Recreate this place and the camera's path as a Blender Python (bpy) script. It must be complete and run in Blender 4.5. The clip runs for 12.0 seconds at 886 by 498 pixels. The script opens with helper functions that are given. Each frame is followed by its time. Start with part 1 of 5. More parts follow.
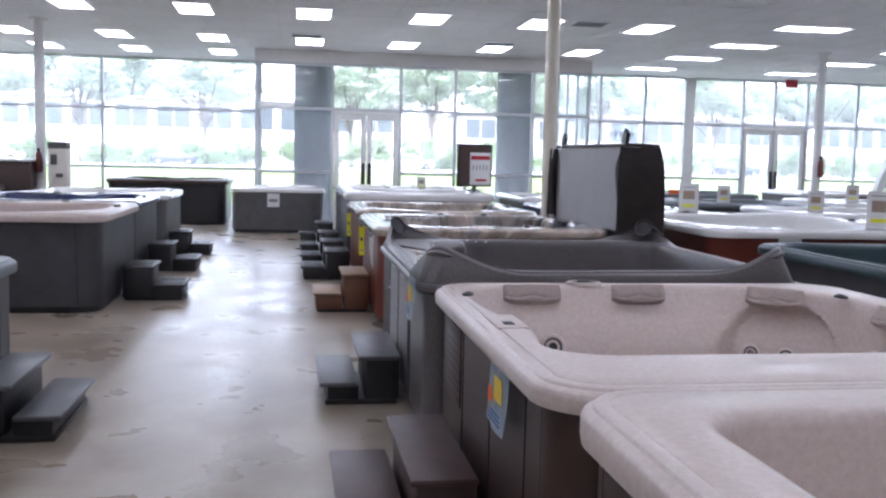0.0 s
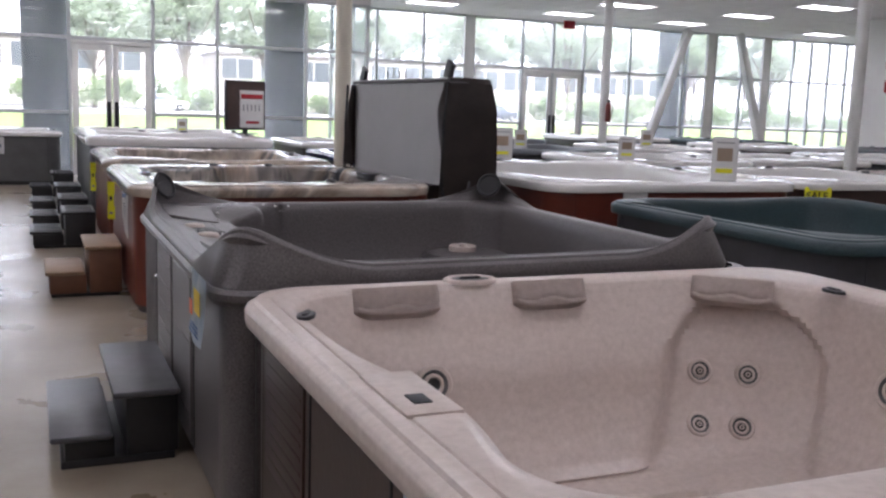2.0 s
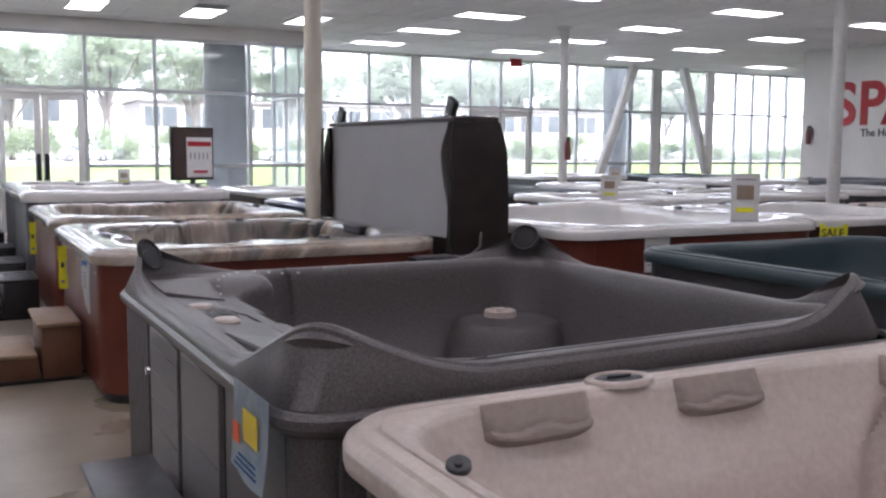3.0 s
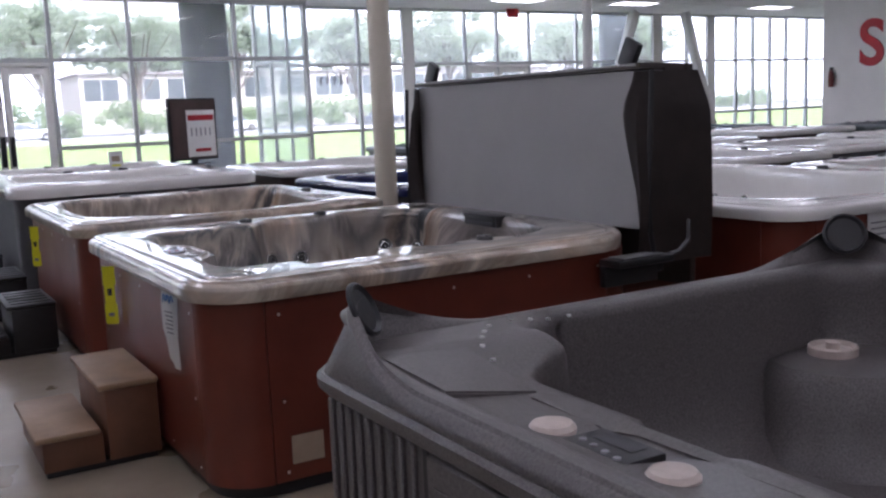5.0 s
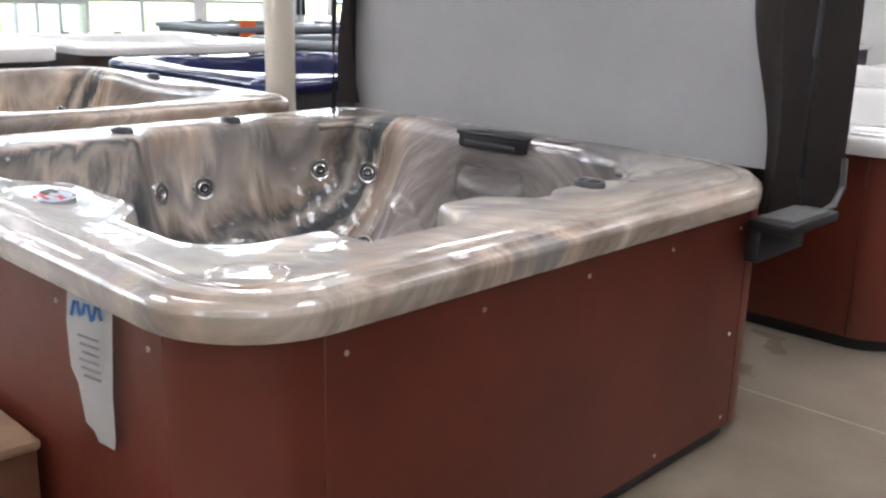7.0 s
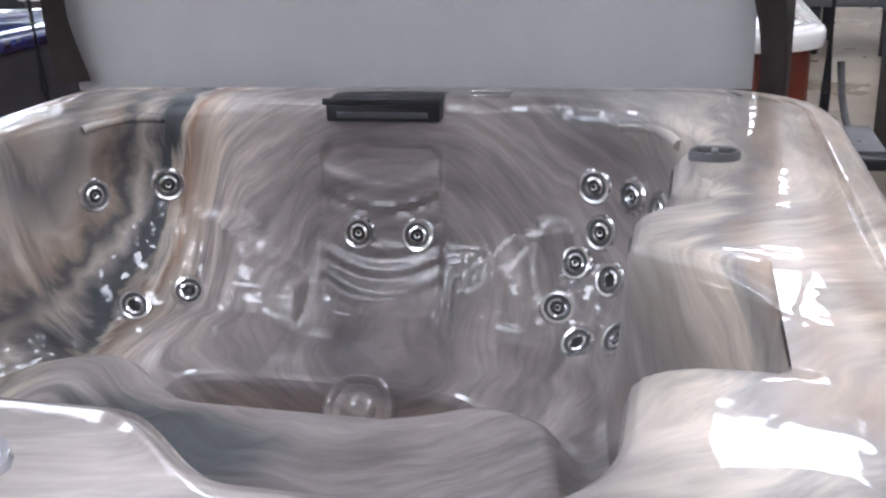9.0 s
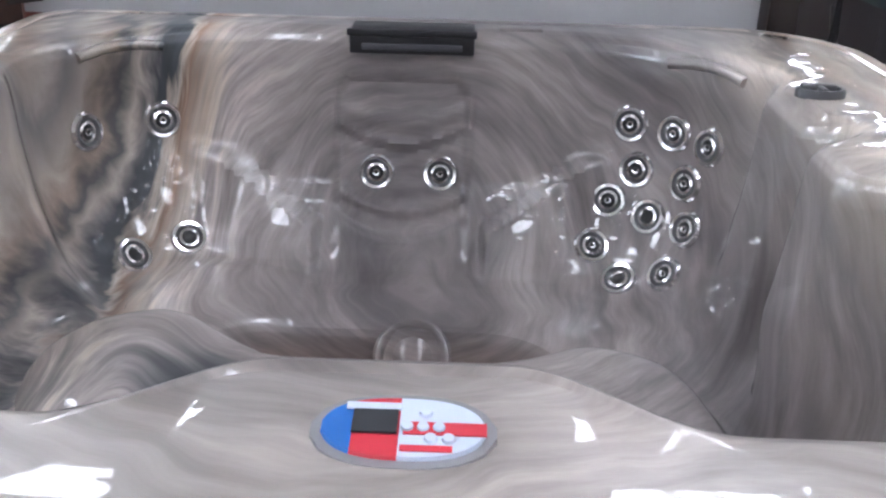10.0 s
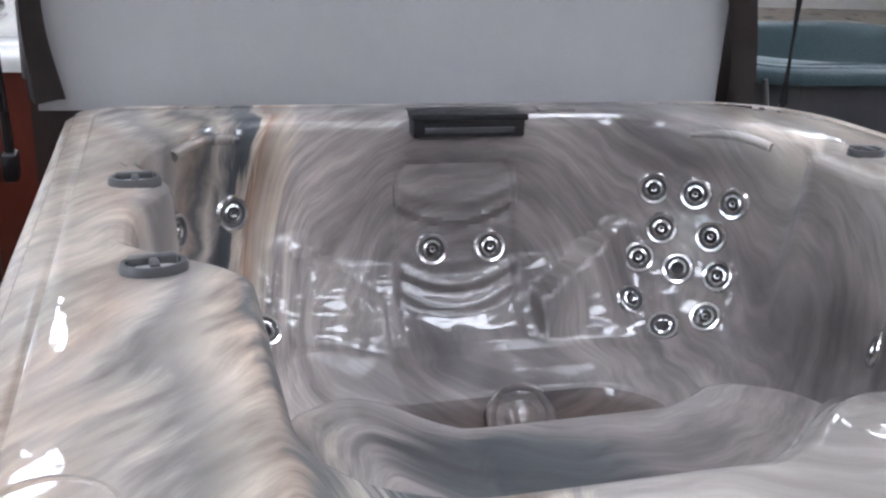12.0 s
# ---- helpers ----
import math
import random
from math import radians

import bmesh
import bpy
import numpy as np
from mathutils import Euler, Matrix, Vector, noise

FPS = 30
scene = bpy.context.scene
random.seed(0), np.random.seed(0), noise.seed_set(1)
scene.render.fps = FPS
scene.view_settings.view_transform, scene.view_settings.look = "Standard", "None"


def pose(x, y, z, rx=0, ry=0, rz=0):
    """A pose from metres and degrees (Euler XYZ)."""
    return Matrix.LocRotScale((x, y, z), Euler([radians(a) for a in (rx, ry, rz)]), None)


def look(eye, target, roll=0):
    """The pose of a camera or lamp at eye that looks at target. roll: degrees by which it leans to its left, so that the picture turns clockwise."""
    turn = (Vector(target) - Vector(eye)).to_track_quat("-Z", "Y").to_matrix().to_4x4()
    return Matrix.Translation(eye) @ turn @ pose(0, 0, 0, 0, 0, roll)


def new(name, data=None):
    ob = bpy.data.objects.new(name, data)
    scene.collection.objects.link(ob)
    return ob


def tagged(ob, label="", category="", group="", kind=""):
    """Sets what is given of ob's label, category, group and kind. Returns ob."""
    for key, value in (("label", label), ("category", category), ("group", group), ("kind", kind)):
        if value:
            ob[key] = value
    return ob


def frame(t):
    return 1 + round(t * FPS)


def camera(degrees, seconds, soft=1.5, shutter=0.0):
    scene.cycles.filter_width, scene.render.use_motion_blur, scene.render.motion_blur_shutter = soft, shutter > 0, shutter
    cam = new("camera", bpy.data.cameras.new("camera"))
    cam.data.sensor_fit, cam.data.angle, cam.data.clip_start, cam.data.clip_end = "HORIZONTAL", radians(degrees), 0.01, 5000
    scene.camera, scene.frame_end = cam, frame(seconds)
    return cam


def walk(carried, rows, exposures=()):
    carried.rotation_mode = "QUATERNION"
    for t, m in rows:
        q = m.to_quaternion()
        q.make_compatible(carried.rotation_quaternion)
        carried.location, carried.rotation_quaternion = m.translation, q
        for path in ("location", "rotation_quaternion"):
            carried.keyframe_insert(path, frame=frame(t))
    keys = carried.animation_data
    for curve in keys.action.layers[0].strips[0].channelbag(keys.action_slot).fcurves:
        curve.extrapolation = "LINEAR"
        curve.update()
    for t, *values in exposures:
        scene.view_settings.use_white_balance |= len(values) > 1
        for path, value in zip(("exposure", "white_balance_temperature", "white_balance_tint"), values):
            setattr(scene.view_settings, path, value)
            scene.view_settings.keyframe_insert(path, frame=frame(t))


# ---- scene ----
cam = camera(50.0, 12.0, soft=2.4)
PATH = [
    (0, (0.014, 0.032, 1.547), (0.326, 1.999, 1.359), 1.3),
    (0.5, (0.123, 0.465, 1.532), (0.508, 2.423, 1.407), 0.2),
    (1, (0.219, 0.959, 1.51), (0.694, 2.889, 1.289), 0.0),
    (1.5, (0.198, 1.455, 1.502), (0.97, 3.274, 1.2), 0.7),
    (2, (0.144, 1.935, 1.497), (0.935, 3.749, 1.205), 1.9),
    (2.5, (0.07, 2.505, 1.492), (0.964, 4.279, 1.265), 0.1),
    (3, (0.004, 2.983, 1.495), (0.931, 4.743, 1.291), 0.3),
    (5, (-0.265, 5.115, 1.54), (0.748, 6.816, 1.253), -2.4),
    (5.5, (-0.214, 5.691, 1.524), (0.801, 7.386, 1.21), -1.1),
    (6, (-0.216, 6.23, 1.493), (0.956, 7.811, 1.137), 0.7),
    (6.5, (-0.173, 6.76, 1.466), (1.071, 8.247, 0.972), 0.6),
    (7, (-0.09, 7.29, 1.464), (1.303, 8.628, 0.946), 1.6),
    (8.8, (0.246, 8.823, 1.448), (2.032, 9.41, 0.765), -1.8),
    (9, (0.267, 8.978, 1.443), (2.079, 9.469, 0.753), -2.8),
    (9.5, (0.252, 9.356, 1.43), (2.106, 9.579, 0.713), 0.3),
    (10, (0.242, 9.676, 1.422), (2.069, 9.713, 0.61), 1.4),
    (10.5, (0.301, 9.962, 1.396), (2.099, 9.842, 0.528), 2.0),
    (11, (0.242, 10.238, 1.41), (2.043, 9.965, 0.584), 1.8),
    (11.5, (0.235, 10.5, 1.413), (2.049, 10.178, 0.634), 0.7),
    (12, (0.233, 10.677, 1.446), (2.04, 10.123, 0.792), 2.7),
]
walk(cam, [(t, look(eye, target, roll)) for t, eye, target, roll in PATH], exposures=[(0, 1.72, 5480, 20), (1, 1.65, 5800, 20), (2, 1.46, 6000, 21), (3.2, 1.45, 5920, 21), (5, 1.10, 5740, 24), (5.7, 1.18, 5870, 25), (6.5, 1.93, 6050, 18), (7.2, 2.5, 6050, 15), (9, 2.56, 5650, 16), (12, 2.52, 5600, 14)])

# ---- light ----
world = bpy.data.worlds.new("sky")
scene.world = world
world.use_nodes = True
_n = world.node_tree.nodes
_sky = _n.new("ShaderNodeTexSky")
_sky.sky_type = "NISHITA"
_sky.sun_disc = False
_sky.sun_elevation, _sky.sun_rotation = radians(50), radians(200)
_sky.dust_density = 4.0
_sky.air_density = 0.6
world.node_tree.links.new(_sky.outputs[0], _n["Background"].inputs[0])
_n["Background"].inputs[1].default_value = 0.15
sun = new("sun", bpy.data.lights.new("sun", "SUN"))
sun.data.energy, sun.data.angle, sun.data.color = 4.5, radians(6), (1, 0.96, 0.9)
sun.rotation_euler = (radians(40), 0, radians(20))
CEIL = 3.87


# ---- materials ----
def mat(name, base, rough=0.5, metal=0.0, vary=0.12, scale=6.0, bump=0.0, bump_scale=80.0, coat=0.0, second=None, emit=0.0, rand=0.0, spec=0.5, patchy=0.0):
    m = bpy.data.materials.new(name)
    m.use_nodes = True
    nt = m.node_tree
    b = nt.nodes["Principled BSDF"]
    b.inputs["Roughness"].default_value = rough
    b.inputs["Metallic"].default_value = metal
    b.inputs["Coat Weight"].default_value = coat
    b.inputs["Coat Roughness"].default_value = 0.04
    b.inputs["Specular IOR Level"].default_value = spec
    tc = nt.nodes.new("ShaderNodeTexCoord")
    nz = nt.nodes.new("ShaderNodeTexNoise")
    nz.inputs["Scale"].default_value = scale
    nz.inputs["Detail"].default_value = 6
    nz.inputs["Roughness"].default_value = 0.62
    nt.links.new(tc.outputs["Object"], nz.inputs["Vector"])
    ramp = nt.nodes.new("ShaderNodeValToRGB")
    lo = tuple(max(0, c * (1 - vary)) for c in base)
    hi = second if second else tuple(min(1, c * (1 + vary)) for c in base)
    ramp.color_ramp.elements[0].position, ramp.color_ramp.elements[1].position = 0.32, 0.68
    ramp.color_ramp.elements[0].color, ramp.color_ramp.elements[1].color = (*lo, 1), (*hi, 1)
    nt.links.new(nz.outputs["Fac"], ramp.inputs["Fac"])
    col = ramp.outputs["Color"]
    if rand:
        oi = nt.nodes.new("ShaderNodeObjectInfo")
        hs = nt.nodes.new("ShaderNodeHueSaturation")
        mr = nt.nodes.new("ShaderNodeMapRange")
        mr.inputs["To Min"].default_value, mr.inputs["To Max"].default_value = 1 - rand, 1 + rand
        nt.links.new(oi.outputs["Random"], mr.inputs["Value"])
        nt.links.new(mr.outputs[0], hs.inputs["Value"])
        nt.links.new(col, hs.inputs["Color"])
        col = hs.outputs["Color"]
    nt.links.new(col, b.inputs["Base Color"])
    if patchy:
        n3 = nt.nodes.new("ShaderNodeTexNoise")
        n3.inputs["Scale"].default_value = 1.7
        n3.inputs["Detail"].default_value = 5
        nt.links.new(tc.outputs["Object"], n3.inputs["Vector"])
        mr3 = nt.nodes.new("ShaderNodeMapRange")
        mr3.inputs["From Min"].default_value, mr3.inputs["From Max"].default_value = 0.2, 0.8
        mr3.inputs["To Min"].default_value, mr3.inputs["To Max"].default_value = max(0.03, rough - patchy), rough + patchy
        nt.links.new(n3.outputs["Fac"], mr3.inputs["Value"])
        nt.links.new(mr3.outputs[0], b.inputs["Roughness"])
    if emit:
        b.inputs["Emission Color"].default_value = (*base, 1)
        b.inputs["Emission Strength"].default_value = emit
    if bump:
        n2 = nt.nodes.new("ShaderNodeTexNoise")
        n2.inputs["Scale"].default_value = bump_scale
        n2.inputs["Detail"].default_value = 4
        nt.links.new(tc.outputs["Object"], n2.inputs["Vector"])
        bp = nt.nodes.new("ShaderNodeBump")
        bp.inputs["Strength"].default_value = bump
        bp.inputs["Distance"].default_value = 0.01
        nt.links.new(n2.outputs["Fac"], bp.inputs["Height"])
        nt.links.new(bp.outputs[0], b.inputs["Normal"])
    return m


def marble(name, dark, light, slate, cream, rust, seed=0.0):
    """Swirled acrylic sheet: calm taupe with arching streaks in the middle, agate veins along two sides, under gloss."""
    m = bpy.data.materials.new(name)
    m.use_nodes = True
    nt = m.node_tree
    L = nt.links.new
    b = nt.nodes["Principled BSDF"]
    b.inputs["Roughness"].default_value = 0.3
    b.inputs["Coat Weight"].default_value = 1.0
    b.inputs["Coat Roughness"].default_value = 0.03
    tc = nt.nodes.new("ShaderNodeTexCoord")
    P = tc.outputs["Object"]

    def calc(op, x, y=0.0, z=0.0):
        n = nt.nodes.new("ShaderNodeMath")
        n.operation = op
        for sock, v in zip(n.inputs, (x, y, z)):
            if isinstance(v, (int, float)):
                sock.default_value = v
            else:
                L(v, sock)
        return n.outputs[0]

    def span(v, a, c, lo, hi, kind="SMOOTHSTEP"):
        n = nt.nodes.new("ShaderNodeMapRange")
        n.interpolation_type = kind
        for k, x in zip(("From Min", "From Max", "To Min", "To Max"), (a, c, lo, hi)):
            if isinstance(x, (int, float)):
                n.inputs[k].default_value = x
            else:
                L(x, n.inputs[k])
        L(v, n.inputs["Value"])
        return n.outputs[0]

    def noise_at(vec, scale, detail, rough=0.5):
        n = nt.nodes.new("ShaderNodeTexNoise")
        n.inputs["Scale"].default_value = scale
        n.inputs["Detail"].default_value = detail
        n.inputs["Roughness"].default_value = rough
        L(vec, n.inputs["Vector"])
        return n

    def moved(loc, scale=(1, 1, 1)):
        n = nt.nodes.new("ShaderNodeMapping")
        n.inputs["Location"].default_value = loc
        n.inputs["Scale"].default_value = scale
        L(P, n.inputs["Vector"])
        return n.outputs[0]

    def length_of(v):
        n = nt.nodes.new("ShaderNodeVectorMath")
        n.operation = "LENGTH"
        L(v, n.inputs[0])
        return n.outputs["Value"]

    def joined(x, y, z):
        n = nt.nodes.new("ShaderNodeCombineXYZ")
        for sock, v in zip(n.inputs, (x, y, z)):
            L(v, sock)
        return n.outputs[0]

    def ramp(fac, stops):
        r = nt.nodes.new("ShaderNodeValToRGB")
        e = r.color_ramp.elements
        while len(e) < len(stops):
            e.new(0.5)
        for el, (at, c) in zip(e, stops):
            el.position, el.color = at, (*c, 1)
        L(fac, r.inputs["Fac"])
        return r.outputs["Color"]

    def blend(fac, x, y, kind="MIX"):
        mx = nt.nodes.new("ShaderNodeMix")
        mx.data_type, mx.blend_type = "RGBA", kind
        for sock, v in ((mx.inputs["Factor"], fac), (mx.inputs["A"], x), (mx.inputs["B"], y)):
            if isinstance(v, tuple):
                sock.default_value = (*v, 1)
            elif isinstance(v, (int, float)):
                sock.default_value = v
            else:
                L(v, sock)
        return mx.outputs["Result"]

    sep = nt.nodes.new("ShaderNodeSeparateXYZ")
    L(P, sep.inputs[0])
    px, py, pz = sep.outputs
    warp = nt.nodes.new("ShaderNodeSeparateColor")
    L(noise_at(moved((seed, seed * 0.7, 0), (1, 1, 0.6)), 1.5, 3).outputs["Color"], warp.inputs[0])
    w1, w2, w3 = (calc("SUBTRACT", o, 0.5) for o in warp.outputs[:3])
    # streaks arch round the far seat, and run slantwise over the back deck
    arch = calc("MULTIPLY_ADD", w2, 0.40, length_of(moved((-0.65, -0.05, -0.58), (1, 1, 1.3))))
    slant = calc("ADD", calc("MULTIPLY", px, 0.58), calc("MULTIPLY_ADD", py, 0.81, calc("MULTIPLY", w3, 0.25)))
    side = span(py, 0.5, 0.8, 0.0, 1.0)
    run = calc("ADD", calc("MULTIPLY", arch, calc("SUBTRACT", 1.0, side)), calc("MULTIPLY", slant, side))

    def streak(k, detail):
        return noise_at(joined(calc("MULTIPLY", run, k), calc("MULTIPLY_ADD", calc("SUBTRACT", px, py), 0.9 + k * 0.09, seed), calc("MULTIPLY", pz, 0.9 + k * 0.09)), 1.0, detail, 0.62).outputs["Fac"]

    broad, middle, fine = streak(5.0, 3), streak(17.0, 4), streak(46.0, 4)
    # the veins keep to lines along the sheet, bent by the warp, and slide outwards down the walls
    amp = span(calc("ABSOLUTE", py), 0.62, 1.12, 0.16, 0.62)
    u = calc("ADD", calc("MULTIPLY_ADD", w1, amp, py), calc("MULTIPLY", calc("MULTIPLY", calc("SUBTRACT", pz, 0.9), 0.30), span(py, -0.6, 0.4, -1.6, 1.0, "LINEAR")))
    u = calc("ADD", u, calc("MULTIPLY_ADD", calc("SUBTRACT", middle, 0.5), 0.16, calc("MULTIPLY", calc("SUBTRACT", fine, 0.5), 0.05)))

    def mixed(x, y, f=0.5):
        return tuple(p * (1 - f) + q * f for p, q in zip(x, y))

    mid, pale, blue, tan = mixed(dark, light), mixed(cream, light, 0.45), mixed(slate, light, 0.6), mixed(rust, cream, 0.45)
    veins = [(-1.22, blue), (-1.17, tan), (-1.11, cream), (-1.05, tan), (-0.98, cream), (-0.92, tan), (-0.87, blue), (-0.82, cream), (-0.76, pale), (-0.70, blue), (-0.62, mid), (-0.52, dark), (-0.22, mid), (0.06, dark), (0.36, mid), (0.49, light),
             (0.535, cream), (0.575, tan), (0.60, rust), (0.63, cream), (0.65, slate), (0.69, slate), (0.72, blue), (0.75, cream), (0.785, slate), (0.82, tan), (0.87, cream), (0.93, blue), (0.99, pale), (1.06, tan), (1.15, cream)]
    col = ramp(span(u, -1.3, 1.3, 0.0, 1.0, "LINEAR"), [((v + 1.3) / 2.6, c) for v, c in veins])
    # a slate bloom over the low bench
    bloom = calc("ADD", length_of(moved((0.12 / 0.16, -0.26 / 0.26, -0.42 / 0.16), (1 / 0.16, 1 / 0.26, 1 / 0.16))), calc("MULTIPLY", calc("SUBTRACT", middle, 0.5), 1.1))
    col = blend(span(bloom, 0.65, 1.25, 0.92, 0.0), col, slate)
    flank = calc("ADD", length_of(moved((0.30 / 0.75, -0.76 / 0.18, -0.55 / 0.38), (1 / 0.75, 1 / 0.18, 1 / 0.38))), calc("MULTIPLY", calc("SUBTRACT", broad, 0.5), 1.5))
    col = blend(span(flank, 0.45, 1.2, 0.8, 0.0), col, ramp(middle, [(0.36, slate), (0.48, mixed(slate, blue)), (0.57, blue), (0.63, pale), (0.70, rust)]))
    # footwell is brown, and darker by height: its deep shade is painted in
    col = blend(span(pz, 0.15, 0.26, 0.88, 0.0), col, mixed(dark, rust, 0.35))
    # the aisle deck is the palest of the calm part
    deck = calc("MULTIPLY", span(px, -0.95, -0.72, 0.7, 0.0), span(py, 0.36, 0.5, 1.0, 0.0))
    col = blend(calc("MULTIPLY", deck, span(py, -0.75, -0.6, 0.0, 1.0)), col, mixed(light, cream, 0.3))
    for tone, fac in ((0.36, broad), (0.25, middle), (0.20, fine)):
        col = blend(1.0, col, ramp(fac, [(0.33, (1 - tone,) * 3), (0.67, (1 + tone, 1 + tone * 0.97, 1 + tone * 0.93))]), "MULTIPLY")
    L(col, b.inputs["Base Color"])
    # faint orange-peel ripple of the formed sheet
    bp = nt.nodes.new("ShaderNodeBump")
    bp.inputs["Strength"].default_value = 0.045
    bp.inputs["Distance"].default_value = 0.02
    L(calc("ADD", noise_at(P, 17, 1.5).outputs["Fac"], calc("MULTIPLY", noise_at(P, 40, 1.0).outputs["Fac"], span(pz, 0.80, 0.88, 0.3, 0.0))), bp.inputs["Height"])
    L(bp.outputs[0], b.inputs["Normal"])
    L(bp.outputs[0], b.inputs["Coat Normal"])
    return m


def glass_mat():
    m = bpy.data.materials.new("window_glass")
    m.use_nodes = True
    b = m.node_tree.nodes["Principled BSDF"]
    b.inputs["Base Color"].default_value = (0.93, 0.98, 0.97, 1)
    b.inputs["Roughness"].default_value = 0.0
    b.inputs["Transmission Weight"].default_value = 1.0
    b.inputs["IOR"].default_value = 1.45
    # a white translucent share imitates veiling glare over the bright outside
    veil = m.node_tree.nodes.new("ShaderNodeBsdfTranslucent")
    veil.inputs["Color"].default_value = (0.9, 0.93, 0.95, 1)
    mix = m.node_tree.nodes.new("ShaderNodeMixShader")
    mix.inputs[0].default_value = 0.12
    m.node_tree.links.new(b.outputs[0], mix.inputs[1])
    m.node_tree.links.new(veil.outputs[0], mix.inputs[2])
    m.node_tree.links.new(mix.outputs[0], m.node_tree.nodes["Material Output"].inputs["Surface"])
    return m


M_FLOOR = mat("sealed_concrete", (0.235, 0.185, 0.128), 0.30, vary=0.18, scale=0.9, bump=0.14, bump_scale=4.5, patchy=0.08, second=(0.345, 0.297, 0.23))
M_WALL = mat("white_wall_paint", (0.78, 0.77, 0.75), 0.7, vary=0.04, scale=1.5, bump=0.05)
M_CEIL = mat("ceiling_tile", (0.85, 0.85, 0.84), 0.85, vary=0.04, scale=0.8, bump=0.1, bump_scale=50)
M_GRID = mat("ceiling_grid_bar", (0.8, 0.8, 0.79), 0.5, vary=0.03)
M_ALU = mat("mullion_aluminium", (0.52, 0.54, 0.55), 0.4, 0.3, vary=0.06)
M_WHITEFRAME = mat("white_painted_steel", (0.75, 0.75, 0.73), 0.45, vary=0.05)
M_CREAM = mat("cream_painted_post", (0.72, 0.67, 0.56), 0.45, vary=0.05, scale=3)
M_GLASS = glass_mat()
M_LAMP = mat("lamp_diffuser", (1.0, 0.98, 0.95), 0.5, vary=0.0, emit=2.6)
M_LAMPOFF = mat("lamp_diffuser_unlit", (0.10, 0.10, 0.11), 0.5, vary=0.1)
M_COLUMN = mat("blue_grey_column", (0.035, 0.05, 0.065), 0.7, vary=0.1, scale=2, bump=0.2)
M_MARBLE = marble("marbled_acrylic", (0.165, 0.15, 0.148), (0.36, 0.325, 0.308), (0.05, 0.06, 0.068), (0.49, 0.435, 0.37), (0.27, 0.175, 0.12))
M_MARBLE2 = marble("marbled_brown_acrylic", (0.14, 0.11, 0.095), (0.33, 0.275, 0.235), (0.05, 0.05, 0.055), (0.50, 0.43, 0.35), (0.27, 0.17, 0.11), 4.3)
M_PEARL = mat("pearl_acrylic", (0.52, 0.437, 0.39), 0.40, vary=0.05, scale=40, second=(0.59, 0.505, 0.458), coat=0.12, bump=0.03, bump_scale=250)
M_WHITE = mat("white_acrylic", (0.78, 0.77, 0.75), 0.15, vary=0.04, scale=3, coat=0.8)
M_GRANITE = mat("grey_granite_plastic", (0.082, 0.073, 0.072), 0.36, vary=0.3, scale=150, second=(0.15, 0.136, 0.134), bump=0.12, bump_scale=220)
M_TEAL = mat("teal_plastic", (0.034, 0.062, 0.07), 0.38, vary=0.3, scale=120, second=(0.055, 0.092, 0.102), bump=0.1, bump_scale=200)
M_BLUE = mat("navy_acrylic", (0.012, 0.02, 0.085), 0.12, vary=0.2, scale=6, coat=0.8)
M_SLATE = mat("slate_plastic", (0.16, 0.175, 0.19), 0.45, vary=0.15, scale=80, bump=0.1)
M_MAHOG = mat("mahogany_panel", (0.128, 0.027, 0.016), 0.34, vary=0.2, scale=2.5, bump=0.05, bump_scale=40, rand=0.02, patchy=0.07)
M_ESP = mat("espresso_panel", (0.04, 0.021, 0.017), 0.4, vary=0.25, scale=3, bump=0.08, bump_scale=60)
M_DKGREY = mat("dark_grey_panel", (0.045, 0.045, 0.05), 0.5, vary=0.2, scale=4, bump=0.08)
M_GREYPANEL = mat("grey_panel", (0.10, 0.10, 0.10), 0.55, vary=0.15, scale=5, bump=0.08)
M_BLACK = mat("black_plastic", (0.012, 0.012, 0.014), 0.42, vary=0.2, scale=20, bump=0.1)
M_STEPGREY = mat("grey_step_plastic", (0.075, 0.075, 0.08), 0.35, vary=0.2, scale=12, bump=0.12, bump_scale=120)
M_WOOD = mat("tan_step_wood", (0.27, 0.175, 0.105), 0.5, vary=0.2, scale=5, bump=0.1, bump_scale=60)
M_WOODSIDE = mat("brown_step_side", (0.13, 0.055, 0.03), 0.5, vary=0.2, scale=5, bump=0.1, bump_scale=60)
M_DKWOOD = mat("dark_brown_step", (0.06, 0.035, 0.03), 0.45, vary=0.25, scale=6, bump=0.1)
M_CHROME = mat("chrome", (0.75, 0.75, 0.75), 0.12, 1.0, vary=0.03)
M_STEEL = mat("screw_steel", (0.6, 0.58, 0.55), 0.3, 1.0, vary=0.05)
M_DARK = mat("jet_bore", (0.015, 0.015, 0.015), 0.4, vary=0.1)
M_COVERGREY = mat("cover_underside_vinyl", (0.36, 0.36, 0.36), 0.6, vary=0.05, scale=2, bump=0.06, bump_scale=30)
M_COVERBRN = mat("cover_dark_brown_vinyl", (0.042, 0.031, 0.028), 0.5, vary=0.25, scale=5, bump=0.25, bump_scale=14)
M_PILLOW = mat("grey_beige_pillow", (0.45, 0.395, 0.355), 0.6, vary=0.08, scale=20, bump=0.1)
M_PAPER = mat("paper", (0.75, 0.75, 0.74), 0.6, vary=0.04, scale=10)
M_PAPERBLUE = mat("blue_printed_paper", (0.42, 0.55, 0.66), 0.5, vary=0.12, scale=14, second=(0.66, 0.70, 0.74))
M_YELLOW = mat("yellow_card", (0.80, 0.78, 0.02), 0.5, vary=0.05)
